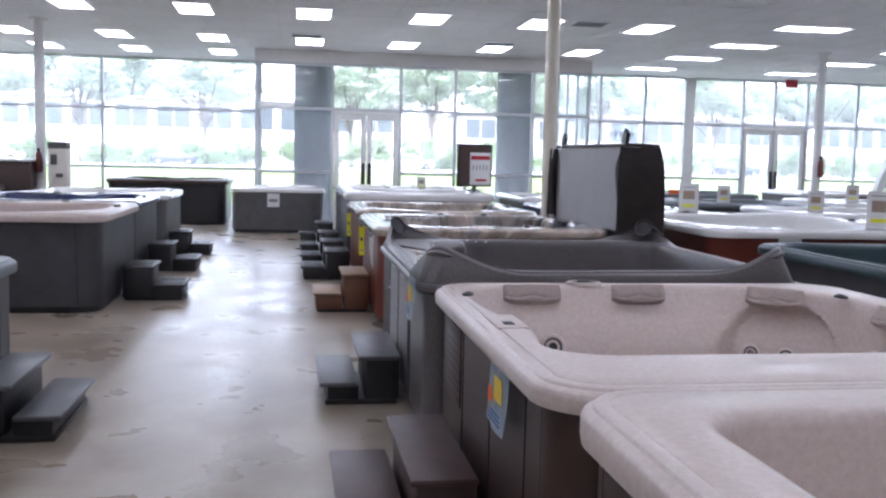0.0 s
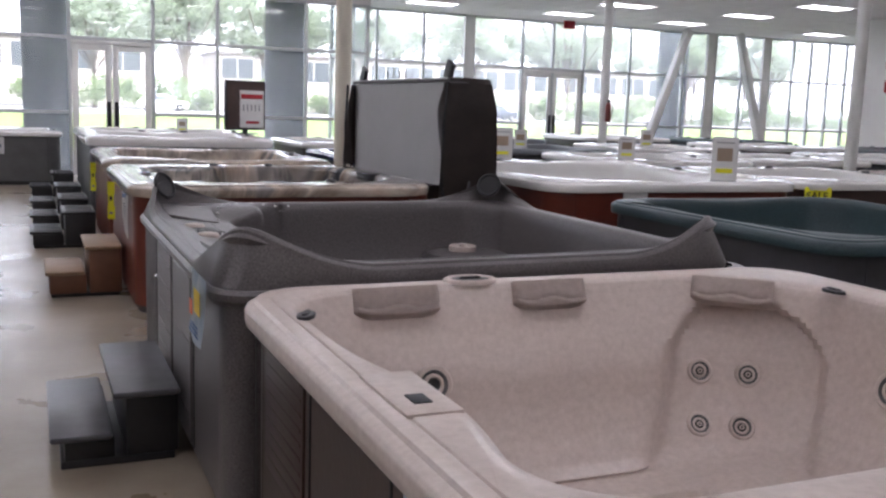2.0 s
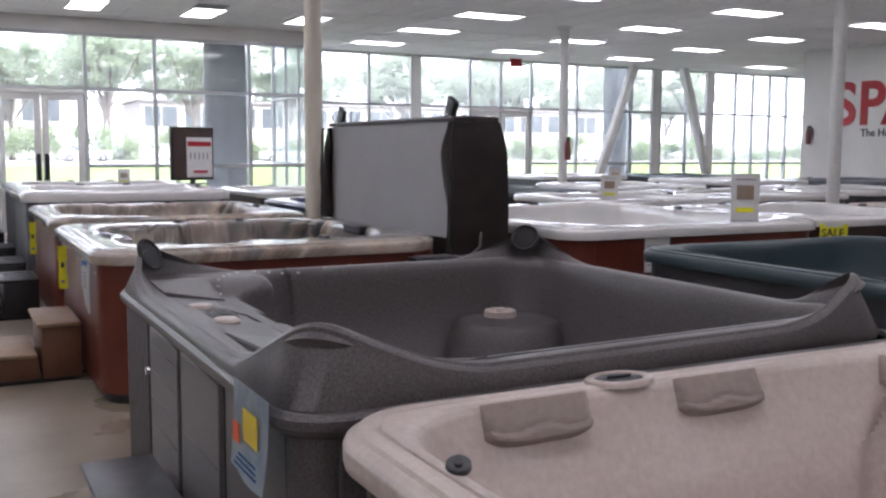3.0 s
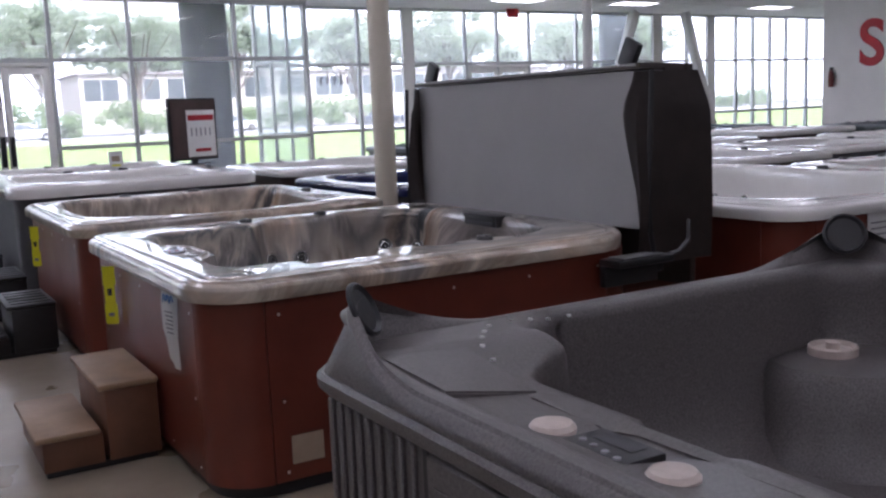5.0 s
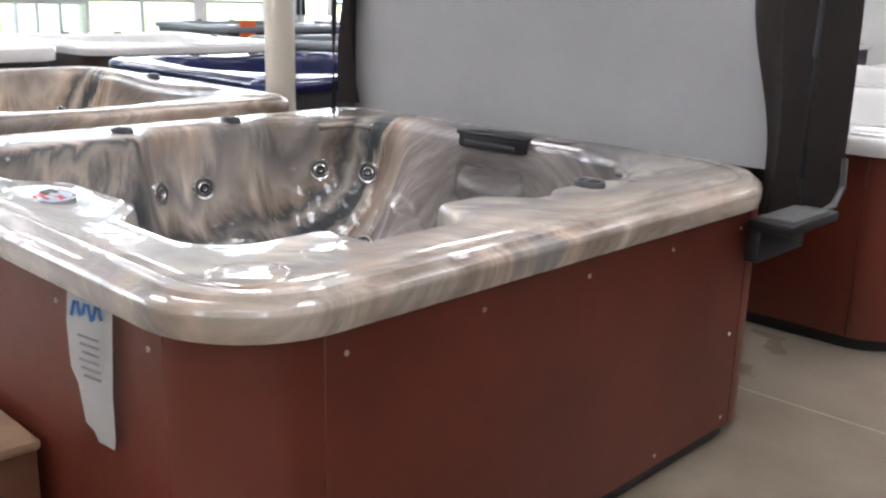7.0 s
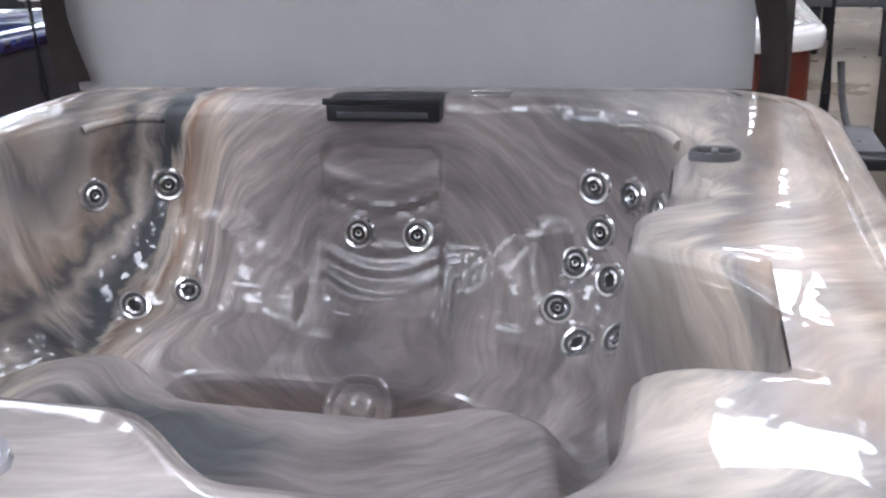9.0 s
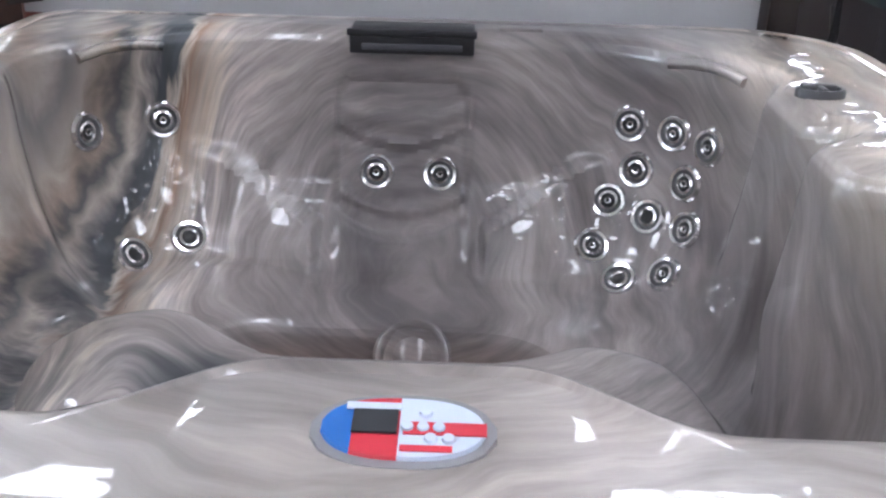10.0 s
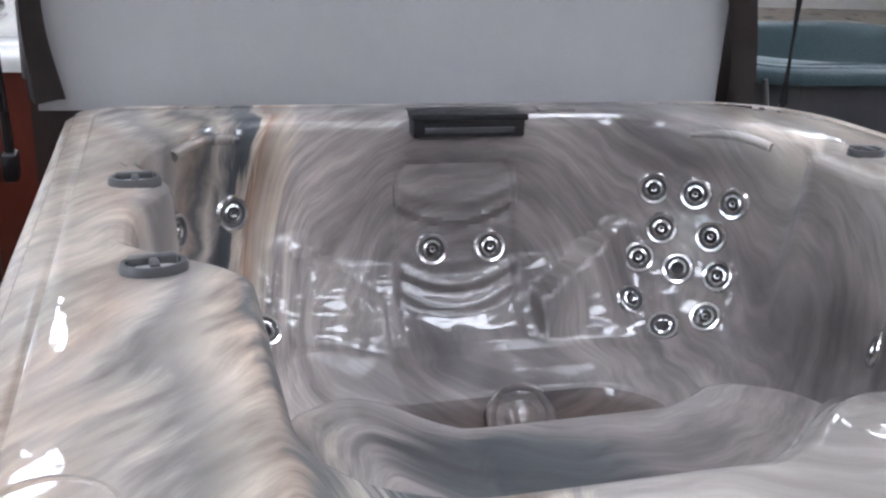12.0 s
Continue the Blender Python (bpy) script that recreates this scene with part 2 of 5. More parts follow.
M_GOLD = mat("yellow_label", (0.78, 0.58, 0.03), 0.5, vary=0.05)
M_ORANGE = mat("orange_card", (0.8, 0.13, 0.03), 0.5, vary=0.05)
M_RED = mat("red_letter", (0.42, 0.01, 0.02), 0.45, vary=0.05)
M_RUST = mat("dull_red_paint", (0.16, 0.03, 0.025), 0.4, vary=0.15)
M_INK = mat("ink", (0.02, 0.02, 0.025), 0.6, vary=0.05)
M_INKBLUE = mat("blue_ink", (0.02, 0.12, 0.35), 0.6, vary=0.05)
M_INKGREY = mat("grey_ink", (0.25, 0.25, 0.27), 0.6, vary=0.05)
M_PANELRED = mat("panel_red", (0.55, 0.04, 0.06), 0.25, vary=0.1, coat=0.5)
M_PANELBLUE = mat("panel_blue", (0.03, 0.14, 0.45), 0.25, vary=0.1, coat=0.5)
M_PANELWHITE = mat("panel_white", (0.55, 0.62, 0.75), 0.25, vary=0.1, coat=0.5)
M_LCD = mat("lcd", (0.012, 0.015, 0.018), 0.6, vary=0.1)
M_VALVE = mat("dark_grey_plastic", (0.075, 0.075, 0.078), 0.35, vary=0.1, scale=30)
# pale base colour carries the bright reflection in the valve wells
M_WELL = mat("pale_valve_well", (0.62, 0.61, 0.60), 0.25, vary=0.05)
M_TANCARD = mat("faded_tan_card", (0.34, 0.26, 0.19), 0.6, vary=0.12, scale=9)
M_JOINT = mat("pale_joint_filler", (0.56, 0.51, 0.43), 0.7, vary=0.12, scale=4)
M_CLEAR = mat("silver_bezel", (0.42, 0.42, 0.44), 0.2, 0.5, vary=0.05)
M_ASPHALT = mat("pale_asphalt", (0.17, 0.165, 0.16), 0.85, vary=0.2, scale=0.4, bump=0.1)
M_WALK = mat("concrete_walk", (0.45, 0.44, 0.42), 0.8, vary=0.12, scale=0.8, bump=0.1)
M_LAWN = mat("lawn", (0.20, 0.29, 0.06), 0.9, vary=0.3, scale=3, bump=0.4, bump_scale=40)
def leaf_mat(name, base, through_tint):
    """Thin leaves: matt green that lets part of the light through."""
    m = mat(name, base, 0.6, vary=0.3, scale=1.2)
    nt = m.node_tree
    tr = nt.nodes.new("ShaderNodeBsdfTranslucent")
    tr.inputs["Color"].default_value = (*through_tint, 1)
    add = nt.nodes.new("ShaderNodeAddShader")
    nt.links.new(nt.nodes["Principled BSDF"].outputs[0], add.inputs[0])
    nt.links.new(tr.outputs[0], add.inputs[1])
    nt.links.new(add.outputs[0], nt.nodes["Material Output"].inputs["Surface"])
    return m


M_LEAF = leaf_mat("leaf", (0.11, 0.15, 0.07), (0.13, 0.19, 0.07))
M_LEAF2 = leaf_mat("tree_leaf", (0.12, 0.145, 0.105), (0.34, 0.38, 0.30))
M_BARK = mat("bark", (0.19, 0.16, 0.135), 0.9, vary=0.3, scale=8, bump=0.5)
M_FACADE = mat("pale_stucco", (0.62, 0.58, 0.52), 0.8, vary=0.06, scale=0.5)
M_ROOF = mat("roof_grey", (0.3, 0.28, 0.27), 0.8, vary=0.1)
M_CARW = mat("white_car_paint", (0.7, 0.7, 0.7), 0.25, vary=0.02, coat=0.6)
M_CARD = mat("dark_car_paint", (0.05, 0.06, 0.08), 0.25, vary=0.02, coat=0.6)
M_RUBBER = mat("rubber", (0.015, 0.015, 0.015), 0.7, vary=0.1)
M_DKGLASS = mat("dark_glass", (0.10, 0.12, 0.13), 0.08, vary=0.1)


# ---- mesh helpers ----
def mesh_of(bm, name, material, smooth=True):
    bmesh.ops.recalc_face_normals(bm, faces=bm.faces)
    me = bpy.data.meshes.new(name)
    bm.to_mesh(me)
    bm.free()
    me.materials.append(material)
    if smooth:
        for p in me.polygons:
            p.use_smooth = True
        me.set_sharp_from_angle(angle=radians(38))
    return me


def part(name, bm, material, parent=None, label="", smooth=True):
    ob = new(name, mesh_of(bm, name, material, smooth))
    if parent is not None:
        ob.parent = parent
    if label:
        tagged(ob, label)
    return ob


def thing(name, label, category, at=(0, 0, 0), rz=0, group="", kind=""):
    ob = new(name)
    ob.matrix_basis = pose(*at, 0, 0, rz)
    return tagged(ob, label, category, group, kind)


def setting(ob, label):
    return tagged(ob, label, kind="structure")


def box(x0, x1, y0, y1, z0, z1, bevel=0.0, bm=None, seg=2):
    bm2 = bmesh.new()
    bmesh.ops.create_cube(bm2, size=1, matrix=Matrix.Translation(((x0 + x1) / 2, (y0 + y1) / 2, (z0 + z1) / 2)) @ Matrix.Diagonal((x1 - x0, y1 - y0, z1 - z0, 1)))
    if bevel:
        bmesh.ops.bevel(bm2, geom=bm2.edges[:], offset=bevel, segments=seg, affect="EDGES", profile=0.5)
    if bm is None:
        return bm2
    tmp = bpy.data.meshes.new("tmp")
    bm2.to_mesh(tmp)
    bm2.free()
    bm.from_mesh(tmp)
    bpy.data.meshes.remove(tmp)
    return bm


def lathe(profile, n=20, m=None, bm=None):
    """A turned shape round z from (radius, height) pairs."""
    bm = bm or bmesh.new()
    rings = []
    for r, z in profile:
        if r < 1e-5:
            rings.append([bm.verts.new((0, 0, z))])
        else:
            rings.append([bm.verts.new((r * math.cos(2 * math.pi * i / n), r * math.sin(2 * math.pi * i / n), z)) for i in range(n)])
    made = [v for r in rings for v in r]
    for a, b in zip(rings, rings[1:]):
        for i in range(n):
            j = (i + 1) % n
            if len(a) == 1 and len(b) > 1:
                bm.faces.new((a[0], b[i], b[j]))
            elif len(b) == 1 and len(a) > 1:
                bm.faces.new((a[i], a[j], b[0]))
            elif len(a) > 1:
                bm.faces.new((a[i], a[j], b[j], b[i]))
    if m is not None:
        bmesh.ops.transform(bm, matrix=m, verts=made)
    return bm


def rod(a, b, r, n=10, bm=None):
    a, b = Vector(a), Vector(b)
    m = Matrix.Translation(a) @ (b - a).to_track_quat("Z", "Y").to_matrix().to_4x4()
    return lathe([(0, 0), (r, 0), (r, (b - a).length), (0, (b - a).length)], n, m, bm)


def tube(points, r, n=8):
    """A bent round bar through points."""
    bm = bmesh.new()
    rings = []
    pts = [Vector(p) for p in points]
    for i, p in enumerate(pts):
        d = (pts[min(i + 1, len(pts) - 1)] - pts[max(i - 1, 0)]).normalized()
        q = d.to_track_quat("Z", "Y")
        rings.append([bm.verts.new(p + q @ Vector((r * math.cos(2 * math.pi * k / n), r * math.sin(2 * math.pi * k / n), 0))) for k in range(n)])
    for a, b in zip(rings, rings[1:]):
        for k in range(n):
            bm.faces.new((a[k], a[(k + 1) % n], b[(k + 1) % n], b[k]))
    bm.faces.new(rings[0])
    bm.faces.new(rings[-1])
    return bm


def rrect(x0, x1, y0, y1, r, n=16, side=14):
    """Points round a rounded rectangle; the same count for any size, so that rings match."""
    pts = []
    most = min((x1 - x0) / 2 - 1e-3, (y1 - y0) / 2 - 1e-3)
    ra, rb, rc, rd = (min(q, most) for q in (r if isinstance(r, tuple) else (r,) * 4))
    corners = [((x1 - ra, y0 + ra), -90, ra), ((x1 - rb, y1 - rb), 0, rb), ((x0 + rc, y1 - rc), 90, rc), ((x0 + rd, y0 + rd), 180, rd)]
    for k, ((cx, cy), a0, r) in enumerate(corners):
        arc = [(cx + r * math.cos(radians(a0 + 90 * i / n)), cy + r * math.sin(radians(a0 + 90 * i / n))) for i in range(n + 1)]
        pts += arc
        (nx, ny), na, nr = corners[(k + 1) % 4]
        e = (nx + nr * math.cos(radians(na)), ny + nr * math.sin(radians(na)))
        s = arc[-1]
        pts += [(s[0] + (e[0] - s[0]) * i / side, s[1] + (e[1] - s[1]) * i / side) for i in range(1, side)]
    return pts


def loft(rings, shape=None, n=16, side=14, close_last=True, close_first=False):
    """Skin over rounded rectangles (x0, x1, y0, y1, r, z); shape moves each point."""
    bm = bmesh.new()
    vs = []
    for k, (x0, x1, y0, y1, r, z) in enumerate(rings):
        row = []
        for x, y in rrect(x0, x1, y0, y1, r, n, side):
            p = Vector((x, y, z))
            row.append(bm.verts.new(shape(p, k) if shape else p))
        vs.append(row)
    for a, b in zip(vs, vs[1:]):
        for i in range(len(a)):
            j = (i + 1) % len(a)
            bm.faces.new((a[i], a[j], b[j], b[i]))
    for row, do in ((vs[-1], close_last), (vs[0], close_first)):
        if do:
            c = bm.verts.new(sum((v.co for v in row), Vector()) / len(row))
            for i in range(len(row)):
                bm.faces.new((row[i], row[(i + 1) % len(row)], c))
    return bm


def denser(rings, first):
    """Halfway rings between those from the given one on."""
    out = []
    for k, (a, b) in enumerate(zip(rings, rings[1:])):
        ra, rb = (q if isinstance(q, tuple) else (q,) * 4 for q in (a[4], b[4]))
        mid = tuple((u + v) / 2 for u, v in zip(ra, rb))
        out += [(*a[:4], ra, a[5]), (*((u + v) / 2 for u, v in zip(a[:4], b[:4])), mid, (a[5] + b[5]) / 2)]
    return out + [rings[-1]]


def smooth01(a, b, x):
    t = max(0.0, min(1.0, (x - a) / (b - a)))
    return t * t * (3 - 2 * t)


def bell(x, c, w):
    return math.exp(-((x - c) / w) ** 2)


def text(name, body, size, m, material, parent=None, extrude=0.004, bold=0.0):
    cu = bpy.data.curves.new(name, "FONT")
    cu.body, cu.size, cu.extrude, cu.offset = body, size, extrude, bold
    ob = bpy.data.objects.new("tmp", cu)
    scene.collection.objects.link(ob)
    me = bpy.data.meshes.new_from_object(ob.evaluated_get(bpy.context.evaluated_depsgraph_get()))
    bpy.data.objects.remove(ob)
    bpy.data.curves.remove(cu)
    me.materials.clear()
    me.materials.append(material)
    o = new(name, me)
    o.matrix_basis = m
    if parent is not None:
        o.parent = parent
    return o


# ---- the hall ----
X0, X1, Y0, Y1 = -14.0, 26.0, -7.0, 24.15
EY, EX0, EX1 = 21.5, -0.8, 6.76      # the entrance recess, set back into the hall
floor = setting(part("floor", box(X0 - 0.3, X1 + 0.3, Y0 - 0.3, Y1 + 0.1, -0.15, 0.0), M_FLOOR), "sealed tan concrete showroom floor, worn and shiny")
for a, b, c in (((3.24, -6.9), (3.24, 21.4), 0), ((7.0, -6.9), (7.0, 21.4), 0)):
    bm = box(min(a[0], b[0]) - 0.004, max(a[0], b[0]) + 0.004, min(a[1], b[1]) - 0.004, max(a[1], b[1]) + 0.004, 0.0, 0.002)
    setting(part("trim", bm, M_JOINT), "thin sawn joint in the concrete floor")
setting(part("ceiling", box(X0 - 0.3, X1 + 0.3, Y0 - 0.3, Y1 + 0.2, CEIL, CEIL + 0.12), M_CEIL), "white lay-in tile ceiling with thin grid bars")
bm = bmesh.new()
for i in range(int((X1 - X0) / 0.64) + 1):
    x = X0 + 0.3 + i * 0.64
    box(x - 0.012, x + 0.012, Y0, Y1, CEIL - 0.006, CEIL, bm=bm)
for i in range(int((Y1 - Y0) / 1.26) + 1):
    y = Y0 + 0.3 + i * 1.26
    box(X0, X1, y - 0.012, y + 0.012, CEIL - 0.005, CEIL, bm=bm)
setting(part("ceiling_grid", bm, M_GRID, smooth=False), "thin white metal ceiling grid bars")
for nm, b in (("wall_west", (X0 - 0.2, X0, Y0 - 0.2, Y1 + 0.2, 0, CEIL)), ("wall_south", (X0, X1, Y0 - 0.2, Y0, 0, CEIL)), ("wall_east", (X1, X1 + 0.2, Y0, Y1 + 0.2, 0, CEIL)), ("wall_sign", (18.2, 18.4, Y0, 19.2, 0, CEIL))):
    setting(part(nm, box(*b), M_WALL), "plain white painted showroom wall")


def glazing(name, x0, x1, y, posts, rails, z0, z1, label, thick=(), door=None):
    """A glazed stretch along x: posts, rails and one pane a field."""
    win = setting(thing(name, label, "window", (0, 0, 0)), label)
    for x in posts:
        w = 0.14 if x in thick else 0.03
        part("mullion", box(x - w, x + w, y - 0.06, y + 0.06, z0, z1, bevel=0.005, seg=1), M_WHITEFRAME if x in thick else M_ALU, win)
    zs = [z0, *rails, z1]
    for a, b in zip(posts, posts[1:]):
        wa, wb = (0.14 if a in thick else 0.03), (0.14 if b in thick else 0.03)
        for k, z in enumerate(zs):
            if door and door[0] <= a and b <= door[1] and z < 2.5:
                continue
            zz = min(max(z, z0 + 0.03), z1 - 0.03)
            part("rail", box(a + wa, b - wb, y - 0.05, y + 0.05, zz - 0.03, zz + 0.03), M_ALU, win)
        for lo, hi in zip(zs, zs[1:]):
            if door and door[0] <= a and b <= door[1] and lo < 2.5:
                continue
            g = part("pane", box(a + wa, b - wb, y - 0.006, y + 0.006, lo + 0.03, hi - 0.03), M_GLASS, win, smooth=False)
            g.visible_shadow = False
    return win


def double_door(name, x0, x1, y, top, label):
    d = setting(thing(name, label, "door"), label)
    mid = (x0 + x1) / 2
    part("door_frame", box(x0, x1, y - 0.07, y + 0.07, top - 0.06, top, 0.004), M_WHITEFRAME, d)
    for a, b in ((x0, mid), (mid, x1)):
        leaf = part("door_leaf", box(a + 0.01, a + 0.12, y - 0.03, y + 0.03, 0.01, top - 0.065, 0.004), M_WHITEFRAME, d)
        part("stile", box(b - 0.12, b - 0.01, y - 0.03, y + 0.03, 0.01, top - 0.065, 0.004), M_WHITEFRAME, d)
        part("bottom_rail", box(a + 0.12, b - 0.12, y - 0.03, y + 0.03, 0.01, 0.27), M_WHITEFRAME, d)
        part("top_rail", box(a + 0.12, b - 0.12, y - 0.03, y + 0.03, top - 0.18, top - 0.065), M_WHITEFRAME, d)
        g = part("pane", box(a + 0.12, b - 0.12, y - 0.006, y + 0.006, 0.27, top - 0.18), M_GLASS, d, smooth=False)
        g.visible_shadow = False
        hx = b - 0.07 if b == mid else a + 0.07
        part("handle", box(hx - 0.035, hx + 0.035, y - 0.10, y - 0.045, 0.95, 1.42, 0.01), M_BLACK, d, "black pull handle")
    return d


glazing("window_1", X0, EX0, Y1, [X0 + 0.03, -12.0, -9.5, -7.2, -4.55, EX0], [1.2, 2.62], 0.02, 3.85, "tall glazed shop front in aluminium bars")
glazing("window_2", EX1, 18.0, Y1, [EX1, 7.9, 9.12, 10.36, 11.88, 12.78, 13.72, 15.18, 16.95, 17.9], [1.2, 2.62], 0.02, 3.85, "tall glazed shop front with white piers", thick=(10.36, 17.9), door=(11.88, 13.72))
glazing("window_3", 18.0, X1, Y1, [18.05, 19.0, 19.9, 20.9, 21.6, 22.3, 23.0, 23.9, 25.97], [1.2, 2.62], 0.02, 3.85, "glazed shop front beside the corner pier", thick=(19.9,))
glazing("window_4", EX0, EX1, EY, [EX0, 0.86, 2.38, 3.62, 5.43, EX1], [1.2, 2.6], 0.02, 3.6, "glazed entrance bay with two pairs of doors", door=(0.86, 2.38))
double_door("door_1", 0.89, 2.35, EY, 2.56, "white glazed double entrance door, closed")
double_door("door_2", 11.91, 13.69, Y1, 2.58, "white glazed double door, closed")
# solid white band replaces transom glass; the ceiling's reflection is its colour
setting(part("transom_band", box(EX0 - 0.04, EX1 + 0.04, EY - 0.06, EY + 0.06, 3.6, CEIL - 0.002), M_WALL), "white band over the entrance, in place of transom glass reflecting the ceiling")
for k, x in enumerate((EX0, EX1)):
    w = setting(thing("window_%d" % (5 + k), "glazed return of the entrance bay", "window"), "glazed return of the entrance bay")
    ys = [EY + 0.06, EY + 0.9, EY + 1.75, Y1 - 0.06]
    for y in ys:
        part("mullion", box(x - 0.03, x + 0.03, y - 0.028, y + 0.028, 0.02, CEIL - 0.01), M_ALU, w)
    for a, b in zip(ys, ys[1:]):
        for lo, hi in ((0.02, 1.2), (1.2, 2.62), (2.62, CEIL - 0.01)):
            part("rail", box(x - 0.025, x + 0.025, a + 0.03, b - 0.03, lo, lo + 0.05), M_ALU, w)
            g = part("pane", box(x - 0.005, x + 0.005, a + 0.03, b - 0.03, lo + 0.05, hi), M_GLASS, w, smooth=False)
            g.visible_shadow = False

# posts and braces
def post(x, y, r, material, label):
    t = thing("post", label, "post", (x, y, 0), kind="structure")
    part("shaft", lathe([(0, 0), (r, 0), (r, CEIL - 0.02), (0, CEIL - 0.02)], 24), material, t)
    part("cap_plate", lathe([(0, CEIL - 0.03), (r * 1.9, CEIL - 0.03), (r * 1.9, CEIL - 0.003), (0, CEIL - 0.003)], 24), material, t)
    return t


post(3.22, 11.80, 0.085, M_CREAM, "slender cream-painted steel post between two tubs")
post(10.62, 18.2, 0.085, M_WHITEFRAME, "slender grey-white steel post with an extinguisher")
post(10.65, 11.9, 0.085, M_WHITEFRAME, "slender white steel post behind the display tubs")
post(-4.45, 18.0, 0.085, M_WHITEFRAME, "slender white steel post near the shop front")
for a, b in (((16.75, 23.7, 3.84), (15.3, 23.7, 0.02)), ((18.5, 23.7, 3.84), (19.75, 23.7, 0.02))):
    bm = bmesh.new()
    box(-0.1, 0.1, -0.1, 0.1, 0, (Vector(b) - Vector(a)).length, 0.01, bm)
    bmesh.ops.transform(bm, matrix=Matrix.Translation(a) @ (Vector(b) - Vector(a)).to_track_quat("Z", "Y").to_matrix().to_4x4(), verts=bm.verts)
    tagged(part("diagonal_brace", bm, M_WHITEFRAME), "white painted diagonal steel brace before the windows", "brace", kind="structure")
for x, y in ((0.45, 22.9), (5.33, 22.9), (17.4, 25.2)):
    c = thing("round_column", "dark blue-grey round column outside the glazing", "column", (x, y, 0), kind="structure")
    part("shaft", lathe([(0.46, 0), (0.46, 0.12), (0.43, 0.14), (0.43, 4.0)], 32), M_COLUMN, c)


def extinguisher(x, y, z):
    e = thing("fire_extinguisher", "small red fire extinguisher hung on a post", "extinguisher", (x, y, z))
    part("cylinder", lathe([(0, 0), (0.05, 0), (0.058, 0.02), (0.058, 0.3), (0.04, 0.36), (0.015, 0.38), (0, 0.38)], 16), M_RUST, e)
    part("valve_head", box(-0.02, 0.02, -0.06, 0.03, 0.38, 0.43, 0.005), M_BLACK, e)
    part("hose", tube([(0, -0.05, 0.40), (0.05, -0.08, 0.33), (0.07, -0.04, 0.18), (0.065, 0, 0.05)], 0.009), M_BLACK, e)


extinguisher(10.62, 18.04, 1.35)
extinguisher(18.12, 18.93, 1.71)
extinguisher(-4.45, 17.85, 1.15)

# ceiling lamps
def troffer(x, y, lx, ly, lit=True):
    t = thing("ceiling_light", "lit recessed fluorescent ceiling panel" if lit else "unlit recessed ceiling panel", "ceiling light", (x, y, CEIL), group="ceiling lights")
    bm = bmesh.new()
    w = 0.03
    for b in ((-lx, lx, -ly, -ly + w), (-lx, lx, ly - w, ly), (-lx, -lx + w, -ly + w, ly - w), (lx - w, lx, -ly + w, ly - w)):
        box(*b, -0.022, -0.001, bm=bm)
    part("frame", bm, M_GRID, t, smooth=False)
    part("diffuser", box(-lx + w, lx - w, -ly + w, ly - w, -0.014, -0.004), M_LAMP if lit else M_LAMPOFF, t, smooth=False)


for y in (22.35, 19.75, 15.95, 12.1, 8.3, 4.5, 0.6, -3.3):
    for i in range(9):
        x = -9.2 + 1.9 * i
        if (y > 22 and x > -1) or x > 6.4:
            continue
        troffer(x + 0.02, y, 0.3, 0.6)
for y in (22.4, 19.95, 17.6, 15.1, 11.6, 8.0, 4.4, 0.8):
    for x in (8.6, 12.2, 15.55, 20.3):
        if x > 18 and y < 19:
            continue
        troffer(x, y, 0.6, 0.3)
# those at y 15.7 and 14.4 are dark vents, built as unlit panels
for x, y, lx, ly in ((4.9, 15.7, 0.3, 0.3), (4.05, 18.9, 0.3, 0.3), (0.24, 18.85, 0.3, 0.25), (-2.2, 14.4, 0.3, 0.28)):
    troffer(x, y, lx, ly, lit=False)

# wall lettering
sign = thing("wall_sign", "large red letters over small black words on white wall", "sign", (18.19, 18.3, 2.16))
text("letter", "S", 1.33, pose(0, 0.0, 0, 90, 0, -90), M_RED, sign, 0.01, 0.03)
text("letter", "P", 1.33, pose(0, -0.66, 0, 90, 0, -90), M_RED, sign, 0.01, 0.03)
text("letter", "A", 1.33, pose(0, -1.30, 0, 90, 0, -90), M_RED, sign, 0.01, 0.03)
text("word", "The Ho", 0.24, pose(0, -0.75, -0.28, 90, 0, -90), M_INK, sign, 0.004, 0.004)
ex = thing("exit_sign", "small red exit sign under the ceiling", "sign", (13.1, 23.9, 3.66))
part("housing", box(-0.16, 0.16, -0.03, 0.03, 0, 0.2, 0.008), M_RED, ex)


# ---- hot tubs ----
from mathutils.bvhtree import BVHTree

